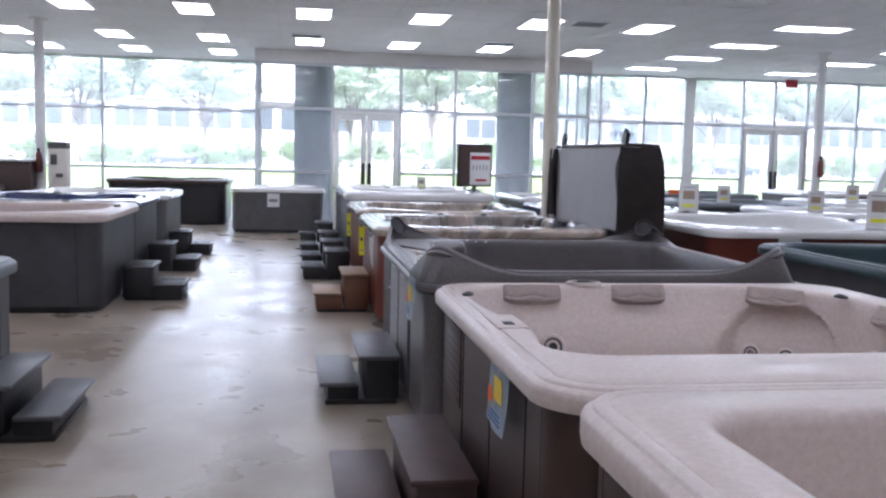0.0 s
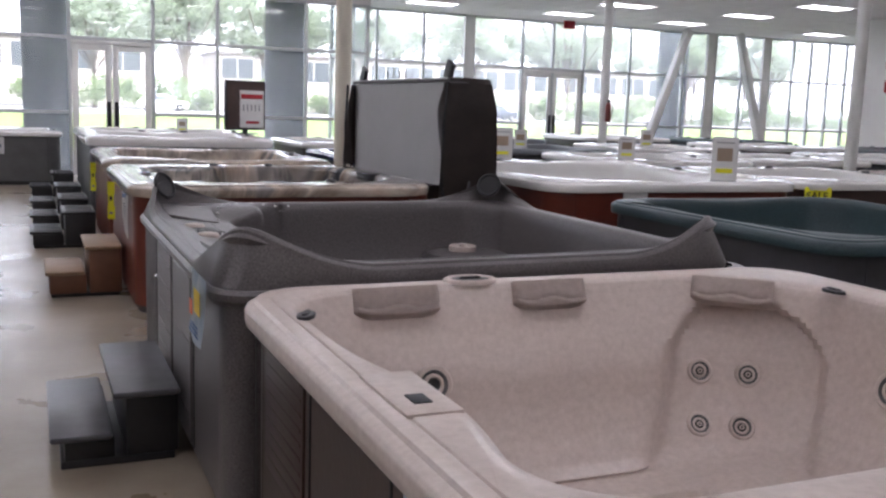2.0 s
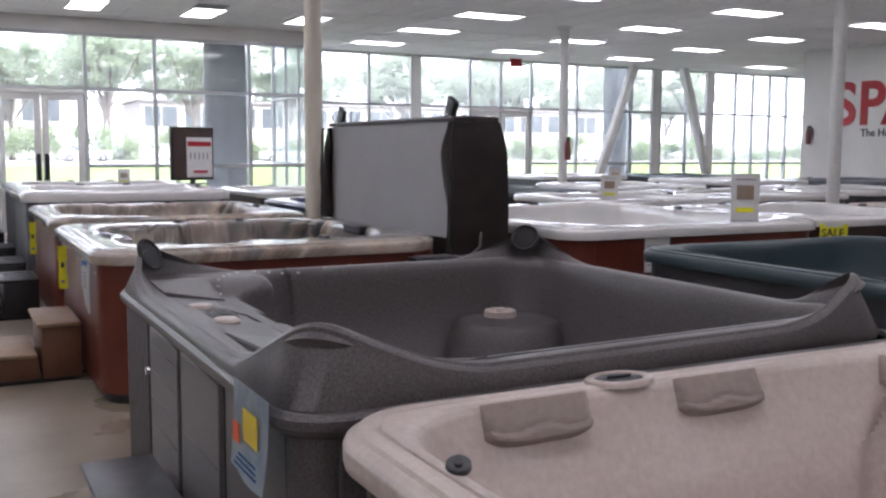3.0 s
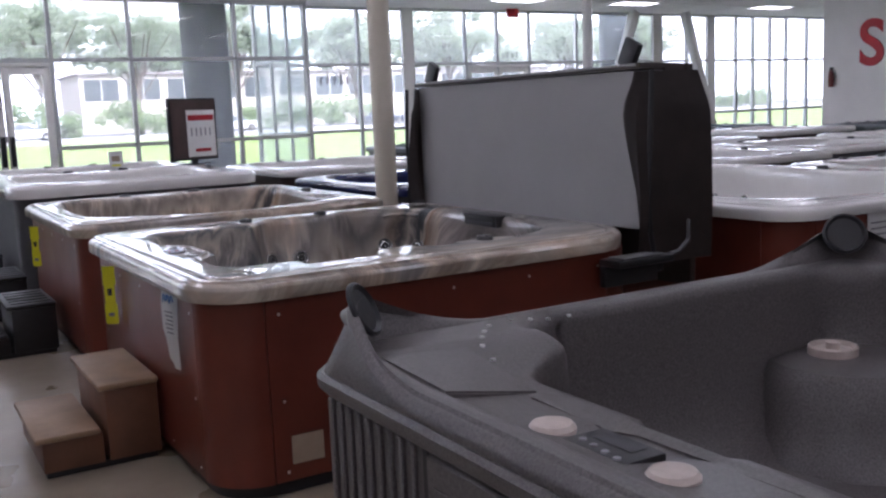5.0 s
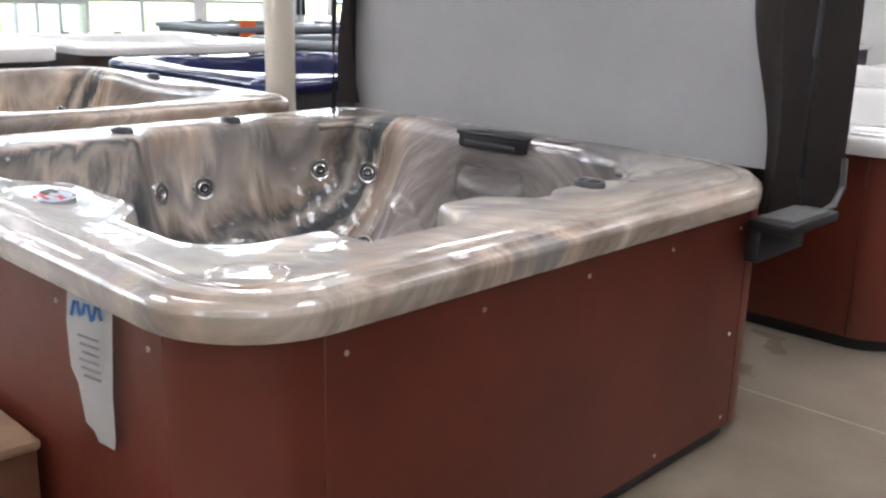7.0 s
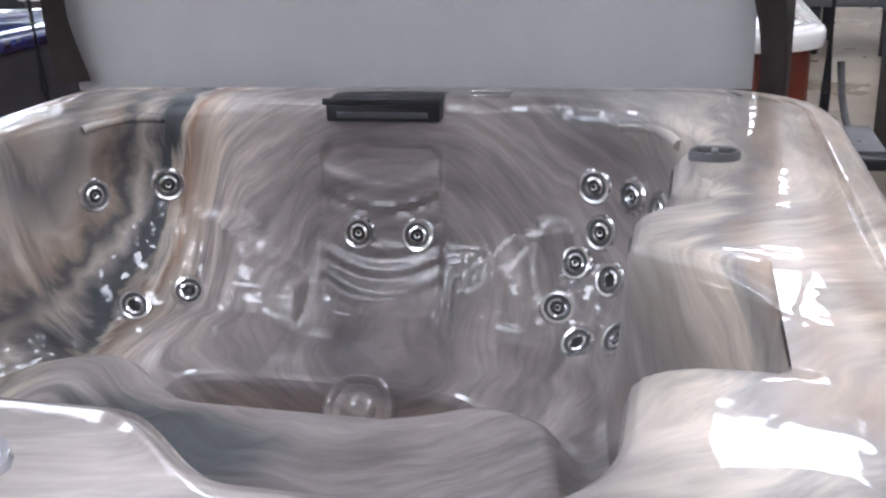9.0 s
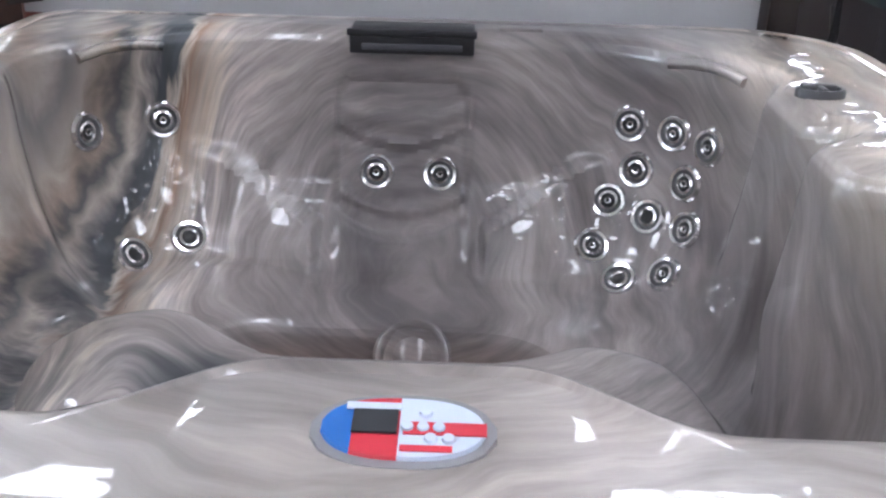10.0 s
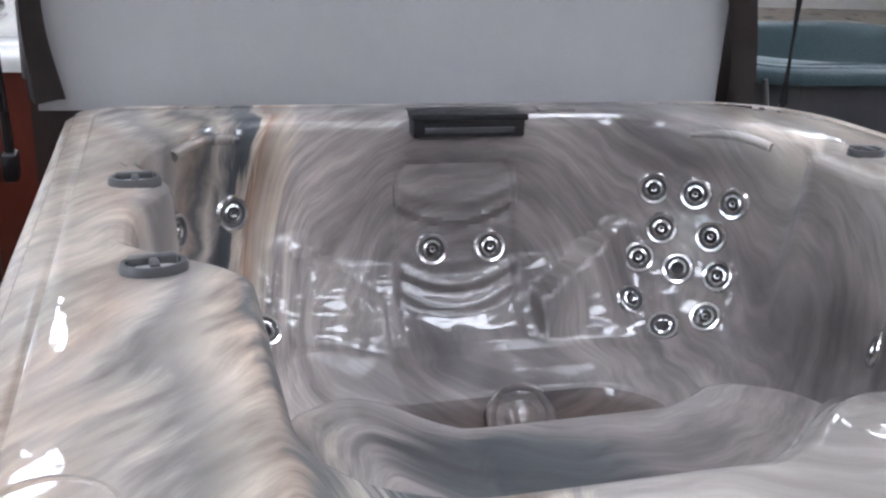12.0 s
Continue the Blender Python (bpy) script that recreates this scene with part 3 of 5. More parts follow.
def skirt(tub, hx, hy, top, material, inset=0.05, r=0.2, screws=True, grooves=0):
    """Side panels between rounded corner panels, a dark base and fixing screws."""
    ax, ay = hx - inset, hy - inset
    for sx, sy in ((1, -1), (1, 1), (-1, 1), (-1, -1)):
        bm = bmesh.new()
        cx, cy = sx * (ax - r), sy * (ay - r)
        a0 = {(1, -1): -90, (1, 1): 0, (-1, 1): 90, (-1, -1): 180}[(sx, sy)]
        rows = []
        for i in range(13):
            c, d = math.cos(radians(a0 + 90 * i / 12)), math.sin(radians(a0 + 90 * i / 12))
            rows.append([bm.verts.new((cx + q * c, cy + q * d, z)) for q, z in ((r, 0.06), (r, top), (r - 0.012, top), (r - 0.012, 0.06))])
        for f, g in zip(rows, rows[1:]):
            for k in range(4):
                bm.faces.new((f[k], g[k], g[(k + 1) % 4], f[(k + 1) % 4]))
        bm.faces.new(rows[0])
        bm.faces.new(rows[-1])
        part("corner_panel", bm, material, tub)
    g = 0.004
    for k, (x0, x1, y0, y1) in enumerate(((-ax + r, ax - r, -ay, -ay + 0.015), (-ax + r, ax - r, ay - 0.015, ay), (-ax, -ax + 0.015, -ay + r, ay - r), (ax - 0.015, ax, -ay + r, ay - r))):
        along_x = k < 2
        p = part("side_panel", box(x0 + g * along_x, x1 - g * along_x, y0 + g * (not along_x), y1 - g * (not along_x), 0.06, top, 0.003, seg=1), material, tub)
        if grooves:
            L = (x1 - x0) if along_x else (y1 - y0)
            for i in range(1, grooves):
                s = -L / 2 + L * i / grooves
                if along_x:
                    yy = y0 if k == 0 else y1
                    part("batten", box(s - 0.012, s + 0.012, yy - 0.008, yy + 0.008, 0.07, top - 0.01, 0.003, seg=1), material, p)
                else:
                    xx = x0 if k == 2 else x1
                    part("batten", box(xx - 0.008, xx + 0.008, s - 0.012, s + 0.012, 0.07, top - 0.01, 0.003, seg=1), material, p)
        if screws:
            n = 5
            for i in range(n):
                f = i / (n - 1)
                for z in (0.10, 0.40, top - 0.07) if i in (0, n - 1) else (0.10, top - 0.07):
                    if along_x:
                        c, nrm = (x0 + 0.06 + (x1 - x0 - 0.12) * f, y0 if k == 0 else y1, z), (90 if k == 0 else -90, 0, 0)
                    else:
                        c, nrm = (x0 if k == 2 else x1, y0 + 0.06 + (y1 - y0 - 0.12) * f, z), (0, -90 if k == 2 else 90, 0)
                    part("screw", lathe([(0.007, 0), (0.006, 0.003), (0, 0.0045)], 8, pose(*c, *nrm)), M_STEEL, tub)
    part("base", loft([(-ax + 0.03, ax - 0.03, -ay + 0.03, ay - 0.03, r, 0.0), (-ax + 0.03, ax - 0.03, -ay + 0.03, ay - 0.03, r, 0.065)], n=6, side=2, close_first=True), M_BLACK, tub)
    # a plain inner liner shuts the hollow cabinet
    part("liner", loft([(-ax + 0.02, ax - 0.02, -ay + 0.02, ay - 0.02, r - 0.01, 0.065), (-ax + 0.02, ax - 0.02, -ay + 0.02, ay - 0.02, r - 0.01, top - 0.005)], n=6, side=2, close_last=False), M_BLACK, tub)


TREES = {}


def snap(shell, p, axis=(0, 0)):
    """Where the level line from the tub's middle to p meets the shell, and the way the shell faces there."""
    me = shell.data
    if me.name not in TREES:
        TREES[me.name] = BVHTree.FromPolygons([v.co for v in me.vertices], [q.vertices for q in me.polygons])
    tree = TREES[me.name]
    o = Vector((axis[0] * 0.5 + p[0] * 0.5, axis[1] * 0.5 + p[1] * 0.5, p[2]))
    d = (Vector(p) - o).normalized()
    hit, n, _, far = tree.ray_cast(o, d, 1.2)
    if hit is None:
        return Vector(p), -d
    n = -n if n.dot(d) > 0 else n
    return hit, n


def jet(tub, p, n, r=0.034, big=False, M_CHROME=M_CHROME):
    """A jet: flange, bowl and dark bore, facing along n."""
    q = Vector(n).to_track_quat("Z", "Y").to_matrix().to_4x4()
    m = Matrix.Translation(p) @ q
    j = part("jet", lathe([(r * 1.15, -0.004), (r * 1.15, 0.006), (r * 1.02, 0.013), (r * 0.84, 0.012), (r * 0.76, 0.004), (r * 0.66, 0.002), (r * 0.6, 0.009), (r * 0.46, 0.011), (r * 0.38, 0.005)], 24, m), M_CHROME, tub, "chrome water jet")
    # dark ring puts the shade of the gap inside the flange into colour
    part("gap_ring", lathe([(r * 0.86, 0.0105), (r * 0.80, 0.0135), (r * 0.66, 0.0095), (r * 0.62, 0.004)], 20, m), M_VALVE, j, "dark ring in place of the shaded gap")
    part("nozzle", lathe([(r * 0.40, 0.006), (r * 0.28, 0.003 if big else 0.009), (0, 0.002 if big else 0.006)], 16, m), M_DARK, j, "dark jet opening")
    if not big:
        part("nozzle_ring", lathe([(r * 0.24, 0.008), (r * 0.2, 0.012), (r * 0.13, 0.011), (r * 0.11, 0.006)], 14, m), M_CHROME, j)


def valve(tub, x, y, z, rz=0, ring=None):
    """A diverter cap: dark oval frame with a cross bar over two finger wells; or a moulded ring round a dark insert."""
    q = pose(x, y, z, 0, 0, rz) @ Matrix.Diagonal((1.0, 0.66, 1, 1))
    if ring == "flush":
        v = part("valve", lathe([(0.052, -0.006), (0.050, 0.004), (0.04, 0.006), (0.02, 0.005), (0, 0.005)], 24, q @ Matrix.Diagonal((1.0, 0.75, 1, 1))), M_BLACK, tub, "dark flush oval valve")
        part("valve_bar", lathe([(0.02, 0.003), (0.018, 0.011), (0, 0.012)], 14, q @ Matrix.Diagonal((1.8, 0.8, 1, 1))), M_BLACK, v)
        return
    if ring:
        v = part("valve", lathe([(0.105, -0.008), (0.100, 0.004), (0.090, 0.009), (0.080, 0.008), (0.072, 0.002)], 28, q), ring, tub, "moulded oval ring round a dark insert")
        part("valve_insert", lathe([(0.078, 0.000), (0.07, 0.005), (0.02, 0.006), (0, 0.006)], 24, q), M_BLACK, v)
        part("insert_bar", lathe([(0.02, 0.004), (0.018, 0.013), (0, 0.014)], 14, q @ Matrix.Diagonal((2.1, 0.9, 1, 1))), M_BLACK, v)
        return
    m = pose(x, y, z, 0, 0, rz) @ Matrix.Diagonal((0.78, 0.78, 0.75, 1))
    q = m @ Matrix.Diagonal((1.0, 0.7, 1, 1))
    v = part("valve", lathe([(0.068, -0.006), (0.068, 0.012), (0.063, 0.020), (0.054, 0.019), (0.05, 0.006)], 28, q), M_VALVE, tub, "dark grey valve cap with two finger wells")
    part("valve_well", lathe([(0.052, 0.004), (0.03, 0.009), (0, 0.010)], 24, q), M_WELL, v)
    for piece in (box(-0.048, 0.048, -0.034, -0.006, 0.004, 0.026, 0.006), box(-0.009, 0.009, -0.034, 0.036, 0.004, 0.024, 0.004)):
        bmesh.ops.transform(piece, matrix=m, verts=piece.verts)
        part("valve_bridge", piece, M_VALVE, v)


def pillow(tub, m, w=0.3, h=0.11, material=None):
    """A soft moulded pad: x along, y up the wall, z out of it; its upper edge runs out into the rim, one waved crease."""
    bm = bmesh.new()
    nx, ny = 28, 16
    g = []
    for i in range(nx + 1):
        row = []
        for k in range(ny + 1):
            u, v = i / nx * 2 - 1, k / ny * 2 - 1
            wave = -0.30 + 0.13 * math.cos(u * 5.2)
            side = max(0.0, 1 - abs(u) ** 9) ** 0.6
            foot = smooth01(-1.0, -0.72, v) ** 0.5
            crease = math.exp(-((v - wave) / 0.14) ** 2)
            d = side * foot * (0.024 - 0.018 * v - 0.006 * crease + 0.006 * math.exp(-((v - wave + 0.22) / 0.16) ** 2))
            low = max(0.0, -v) * 0.026 * abs(u) ** 5
            row.append(bm.verts.new((u * w / 2, v * h / 2 + low, d)))
        g.append(row)
    for i in range(nx):
        for k in range(ny):
            bm.faces.new((g[i][k], g[i + 1][k], g[i + 1][k + 1], g[i][k + 1]))
    bmesh.ops.solidify(bm, geom=bm.faces[:], thickness=0.012)
    bmesh.ops.transform(bm, matrix=m, verts=bm.verts)
    part("pillow", bm, material or M_PILLOW, tub, "moulded head pillow")


def shell_rings(hx, hy, z, inn, r_out=0.24, r_in=0.42, seat=0.25, well=0.07, lip=0.09):
    """Rings from the lip's underside over the rim, down the wall to seat and footwell; inn: inner opening (x0, x1, y0, y1)."""
    def out(d, zz):
        rr = r_out if isinstance(r_out, tuple) else (r_out,) * 4
        return (-hx + d, hx - d, -hy + d, hy - d, tuple(q - min(d, 0.1) * min(1.0, q / 0.24) for q in rr), zz)

    def ins(d, zz, r=None):
        x0, x1, y0, y1 = inn
        rr = r_in if isinstance(r_in, tuple) else (r_in,) * 4
        return (x0 + d, x1 - d, y0 + d, y1 - d, tuple(max(0.16, q - d * 0.7 if q > 0.3 else q + d * 0.1) for q in rr), zz)

    rings = [out(0.035, z - lip), out(0.004, z - lip + 0.003), out(0.0, z - lip * 0.75), out(0.0, z - 0.035), out(0.006, z - 0.022), out(0.02, z - 0.014),
             out(0.028, z - 0.012), out(0.034, z - 0.002), out(0.046, z), out(0.07, z), out(0.078, z - 0.004), out(0.086, z)]
    rings += [ins(-0.05, z + 0.002), ins(-0.03, z), ins(-0.015, z - 0.006), ins(-0.004, z - 0.018), ins(0.002, z - 0.04), ins(0.006, z - 0.08), ins(0.010, z - 0.15), ins(0.018, z - 0.22)]
    depth = z - 0.22 - seat
    for f, d in ((0.15, 0.026), (0.3, 0.04), (0.45, 0.056), (0.6, 0.08), (0.72, 0.105), (0.82, 0.135), (0.9, 0.17), (0.96, 0.21), (0.99, 0.25), (1.0, 0.30)):
        rings.append(ins(d, z - 0.22 - depth * f))
    rings += [ins(0.40, seat - 0.004), ins(0.46, seat - 0.008), ins(0.475, seat - 0.015), ins(0.485, seat - 0.035), ins(0.50, seat - 0.09), ins(0.52, well + 0.03), ins(0.55, well + 0.005), ins(0.62, well)]
    return rings


def slope_normal(p, c=(0, 0), up=0.25):
    d = Vector((c[0] - p[0], c[1] - p[1], 0)).normalized()
    return Vector((d.x, d.y, up))


def plain_tub(x0, x1, y0, y1, z, shell_mat, skirt_mat, label, rim=0.2, jets=True, lip=0.09, seat=0.3, screws=False, grooves=0, valves=True, group="showroom hot tubs", inn=None, extra=None, r_in=0.42, n=10, side=10, fine=False):
    """An ordinary display tub."""
    t = thing("hot_tub", label, "hot tub", ((x0 + x1) / 2, (y0 + y1) / 2, 0), group=group)
    hx, hy = (x1 - x0) / 2, (y1 - y0) / 2
    inn = inn or (-hx + rim, hx - rim, -hy + rim, hy - rim)

    def shape(p, k):
        if extra:
            return extra(p, k)
        if k >= 12:
            # pinch between seats
            a = math.atan2(p.y, p.x)
            p = p + Vector((-math.cos(a), -math.sin(a), 0)) * (0.035 * (0.5 + 0.5 * math.cos(4 * a)) * (1 if k < 30 else 0))
            if k < 17:
                p.z += 0.012 * math.cos(4 * a + math.pi)
        return p

    rings = shell_rings(hx, hy, z, inn, seat=seat, lip=lip, r_in=r_in)
    part("shell", loft(denser(denser(rings, 0), 0), lambda p, k: shape(p, k / 4), n=n, side=side) if fine else loft(rings, shape, n=n, side=side), shell_mat, t)
    skirt(t, hx, hy, z - lip + 0.005, skirt_mat, screws=screws, grooves=grooves)
    if jets:
        for a in (40, 50, 130, 140, 220, 230, 310, 320, 0, 180):
            for zz in (0.55, 0.68):
                ca, sa = math.cos(radians(a)), math.sin(radians(a))
                ix, iy = hx - rim - 0.05, hy - rim - 0.05
                k = min(ix / max(abs(ca), 1e-3), iy / max(abs(sa), 1e-3)) * (0.93 if a % 90 else 0.985)
                jet(t, (k * ca, k * sa, zz), slope_normal((ca, sa)), 0.028)
    if valves:
        for vx, vy in ((0.3, hy - 0.11), (-0.3, hy - 0.11), (hx - 0.11, 0.2)):
            valve(t, vx, vy, z, 0 if abs(vy) > abs(vx) else 90)
    return t


# the marbled tub that the walk ends at
HX, HY, HZ = 1.1525, 1.155, 0.917
HC = (1.8975, 9.775)


def hero_shape(p, k):
    """Moulded features of the marbled shell: control bulge, wide back deck, valve lobes, neck hollows, armrests."""
    x, y = p.x + HC[0], p.y + HC[1]
    q = p.copy()
    if 11.9 <= k <= 28:
        full = 1 - smooth01(26.5, 28, k)
        fade = 1 - smooth01(18, 25, k)
        # control bulge on the aisle side
        if x < 1.35:
            w = smooth01(9.40, 9.62, y) * (1 - smooth01(9.86, 10.08, y))
            q.x += 0.125 * w * fade
            if k < 15:
                q.z += -0.012 * w + 0.012 * bell(k, 12.6, 0.5) * w
        # wide deck along the back, towards the aisle
        if y > 10.02:
            q.y -= (0.185 * (1 - smooth01(1.62, 1.84, x)) + 0.07 * bell(x, 2.2, 0.12)) * full * smooth01(10.02, 10.5, y)
        # front edge lobe and neck hollow
        if y < 9.35:
            shelf = (1 - smooth01(1.27, 1.32, x)) * (1 - smooth01(9.05, 9.25, y))
            lobe = smooth01(1.64, 1.74, x) * (1 - smooth01(1.86, 2.0, x))
            pillar = smooth01(2.02, 2.12, x) * (1 - smooth01(2.32, 2.44, x))
            q.y += (0.085 * shelf + 0.115 * lobe + 0.06 * pillar) * (1 - smooth01(20, 26, k))
            hollow = smooth01(1.29, 1.34, x) * (1 - smooth01(1.58, 1.70, x))
            q.y -= 0.11 * hollow * (1 - smooth01(22, 27, k))
            q.z -= (0.03 * hollow + 0.022 * pillar * smooth01(11.9, 13, k)) * (1 if k < 16 else 0.5) * fade
    # armrests and the middle seat back on the far wall
    if 17 <= k <= 29 and x > 2.35:
        d = abs(y - 9.85)
        line = 0.39 + 0.19 * smooth01(0.2, 0.55, d)
        if 0.2 < d < 0.56:
            q.x -= 0.06 * (1 - smooth01(line - 0.009, line + 0.009, q.z)) * smooth01(0.22, 0.245, d) * (1 - smooth01(0.44, 0.57, d)) * (1 - smooth01(24.5, 28.5, k))
        q.x += 0.016 * (1 - smooth01(0.172, 0.198, d + 0.06 * smooth01(0.72, 0.80, q.z) ** 2)) * (1 - smooth01(0.77, 0.79, q.z)) * (1 - smooth01(25, 28, k))
        if d < 0.19:
            zc = q.z - 1.6 * d * d
            q.x -= 0.010 * bell(zc, 0.63, 0.05) + 0.006 * math.cos((zc - 0.3) * 110) * bell(zc, 0.38, 0.09) + 0.005 * math.cos((zc - 0.6) * 120) * bell(zc, 0.59, 0.06)
    # corner seat hollows
    if 17 <= k <= 27:
        for cx, cy in ((2.75, 10.6), (2.75, 9.1), (1.0, 9.0)):
            w = math.exp(-((x - cx) ** 2 + (y - cy) ** 2) / 0.09)
            v = Vector((cx - HC[0], cy - HC[1], 0)).normalized()
            q += v * 0.03 * w * smooth01(17, 19, k)
    # the corner seat by the back sits higher
    if 25 <= k <= 33 and y > 10.1:
        q.z += 0.06 * smooth01(10.05, 10.35, y) * smooth01(25, 28, k)
    # the aisle-side bench is higher and deeper
    if k >= 24.5:
        q.x += 0.50 * smooth01(24.5, 30.5, k) * (1 - smooth01(1.42, 2.36, x))
        if k <= 34:
            q.z += 0.15 * smooth01(24.5, 28.5, k) * (1 - smooth01(32.6, 34, k)) * (1 - smooth01(1.5, 2.15, x))
    return q


hero = thing("hot_tub", "glossy marbled grey-brown hot tub with mahogany-coloured side panels", "hot tub", (HC[0], HC[1], 0), group="showroom hot tubs")
_inn = (1.0 - HC[0], 2.845 - HC[0], 8.95 - HC[1], 10.735 - HC[1])
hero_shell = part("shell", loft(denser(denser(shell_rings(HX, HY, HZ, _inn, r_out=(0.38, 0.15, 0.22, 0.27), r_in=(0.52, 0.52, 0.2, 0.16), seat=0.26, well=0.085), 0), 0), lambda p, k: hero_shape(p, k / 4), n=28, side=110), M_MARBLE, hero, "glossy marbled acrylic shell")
skirt(hero, HX, HY, HZ - 0.085, M_MAHOG, inset=0.045, r=0.22)


def hp(x, y, z):
    return (x - HC[0], y - HC[1], z)


HERO_CENTRE = (1.9 - HC[0], 9.84 - HC[1])
for x, y, z, big in ((2.564, 10.623, 0.677, 0), (2.727, 10.485, 0.667, 0), (2.499, 10.505, 0.354, 1), (2.617, 10.399, 0.356, 1), (2.776, 9.918, 0.516, 0), (2.78, 9.742, 0.515, 0),
                     (2.018, 10.726, 0.656, 0), (1.816, 10.70, 0.657, 0)):
    jet(hero, *snap(hero_shell, hp(x, y, z)), 0.045, bool(big))
for x, y, z, big in ((2.792, 9.214, 0.687, 0), (2.719, 9.106, 0.685, 0), (2.628, 9.026, 0.679, 0), (2.728, 9.209, 0.567, 0), (2.63, 9.093, 0.568, 0), (2.717, 9.283, 0.475, 0),
                     (2.647, 9.186, 0.457, 1), (2.556, 9.102, 0.463, 0), (2.671, 9.319, 0.361, 0), (2.604, 9.23, 0.305, 1), (2.521, 9.145, 0.35, 0), (1.96, 9.015, 0.50, 1), (1.52, 10.45, 0.50, 1)):
    jet(hero, *snap(hero_shell, hp(x, y, z)), 0.045, bool(big))
valve(hero, *hp(2.175, 10.735, HZ + 0.002), 95)
valve(hero, *hp(1.665, 10.70, HZ + 0.002), 98)
valve(hero, *hp(2.24, 8.925, HZ + 0.004), 90)
# skimmer slot in the far rim
sl = part("skimmer_slot", box(2.80 - HC[0], 2.93 - HC[0], 9.655 - HC[1], 9.995 - HC[1], 0.855, HZ + 0.004, 0.008), M_BLACK, hero, "black skimmer slot in the rim")
part("slot_frame", box(2.792 - HC[0], 2.80 - HC[0], 9.65 - HC[1], 10.0 - HC[1], HZ - 0.012, HZ + 0.008, 0.003), M_BLACK, sl)
part("slot_flap", box(2.794 - HC[0], 2.80 - HC[0], 9.69 - HC[1], 9.96 - HC[1], 0.868, 0.885, 0.002), M_DKGREY, sl)
# foot dome and cup recesses as raised rings
for (x, y, z, rr, tilt) in ((2.335, 9.79, 0.19, 0.10, -50), (0.945, 8.815, HZ - 0.004, 0.09, 0), (1.03, 10.80, HZ - 0.004, 0.075, 0)):
    q = pose(x - HC[0], y - HC[1], z, 0, tilt, 0)
    part("moulded_ring", lathe([(rr, -0.006), (rr, 0.006), (rr * 0.93, 0.012), (rr * 0.8, 0.010), (rr * 0.72, 0.003), (rr * 0.5, 0.004), (rr * 0.42, 0.014), (rr * 0.2, 0.02), (0, 0.02)] if tilt else [(rr, -0.006), (rr * 0.97, 0.006), (rr * 0.88, 0.008), (rr * 0.8, 0.004), (0, 0.0045)], 32, q), M_MARBLE, hero)
# crescent neck ledges in the far corners, and a small raised pad beside the slot
for cx, cy, mid in ((2.66, 10.56, 45), (2.60, 9.10, -45)):
    arc = [radians(mid + a) for a in range(-34, 35, 4)]
    pts = [hp(cx - 0.12 * math.cos(radians(mid)) + 0.22 * math.cos(a), cy - 0.12 * math.sin(radians(mid)) + 0.22 * math.sin(a), HZ - 0.055 + 0.02 * math.cos((a - radians(mid)) * 2)) for a in arc]
    hits = [snap(hero_shell, q) for q in pts]
    part("neck_ledge", tube([h + n * 0.002 for h, n in hits], 0.014, 10), M_MARBLE, hero)
part("raised_pad", box(2.865 - HC[0], 2.93 - HC[0], 9.47 - HC[1], 9.59 - HC[1], HZ - 0.006, HZ + 0.006, 0.004), M_MARBLE, hero)
# control panel, tilted a little towards the aisle
PM = pose(*hp(0.957, 9.722, HZ - 0.004), 7, 0, -90) @ Matrix.Diagonal((0.89, 0.89, 1.25, 1))


def oval(a, b, z0, z1, lo=-1.0, hi=1.0):
    """A flat piece of the panel's long oval, between two stations along its length."""
    bm = bmesh.new()
    up, dn = [], []
    for i in range(17):
        s = a * (lo + (hi - lo) * i / 16)
        w = b * max(0.02, 1 - abs(s / a) ** 2.6) ** 0.5
        up.append((s, w))
        dn.append((s, -w))
    ring = up + dn[::-1]
    bot = [bm.verts.new(PM @ Vector((x, y, z0))) for x, y in ring]
    top = [bm.verts.new(PM @ Vector((x * 0.985, y * 0.985, z1))) for x, y in ring]
    n = len(ring)
    for i in range(n):
        bm.faces.new((bot[i], bot[(i + 1) % n], top[(i + 1) % n], top[i]))
    for i in range(16):
        bm.faces.new((top[i], top[i + 1], top[n - 2 - i], top[n - 1 - i]))
    return bm


def on_panel(x0, x1, y0, y1, z, h=0.0012):
    bm = box(x0, x1, y0, y1, z, z + h)
    bmesh.ops.transform(bm, matrix=PM, verts=bm.verts)
    return bm


cp = part("control_panel", oval(0.096, 0.055, -0.014, 0.010), M_CLEAR, hero, "oval control panel with a red, white and blue face")
part("panel_print", oval(0.084, 0.044, 0.0095, 0.0135, -1.0, -0.62), M_PANELBLUE, cp, smooth=False)
part("panel_print", oval(0.084, 0.044, 0.0095, 0.0135, -0.62, -0.05), M_PANELRED, cp, smooth=False)
part("panel_print", oval(0.084, 0.044, 0.0095, 0.0135, -0.05, 1.0), M_PANELWHITE, cp, smooth=False)
part("panel_stripe", on_panel(0.0, 0.084, -0.012, 0.006, 0.0136), M_PANELRED, cp, smooth=False)
part("panel_stripe", on_panel(-0.002, 0.05, -0.036, -0.028, 0.0136), M_PANELRED, cp, smooth=False)
part("panel_stripe", on_panel(-0.06, -0.003, 0.024, 0.034, 0.0136), M_PANELWHITE, cp, smooth=False)
part("display", on_panel(-0.052, -0.006, -0.012, 0.022, 0.0138, 0.002), M_LCD, cp, "dark display", smooth=False)
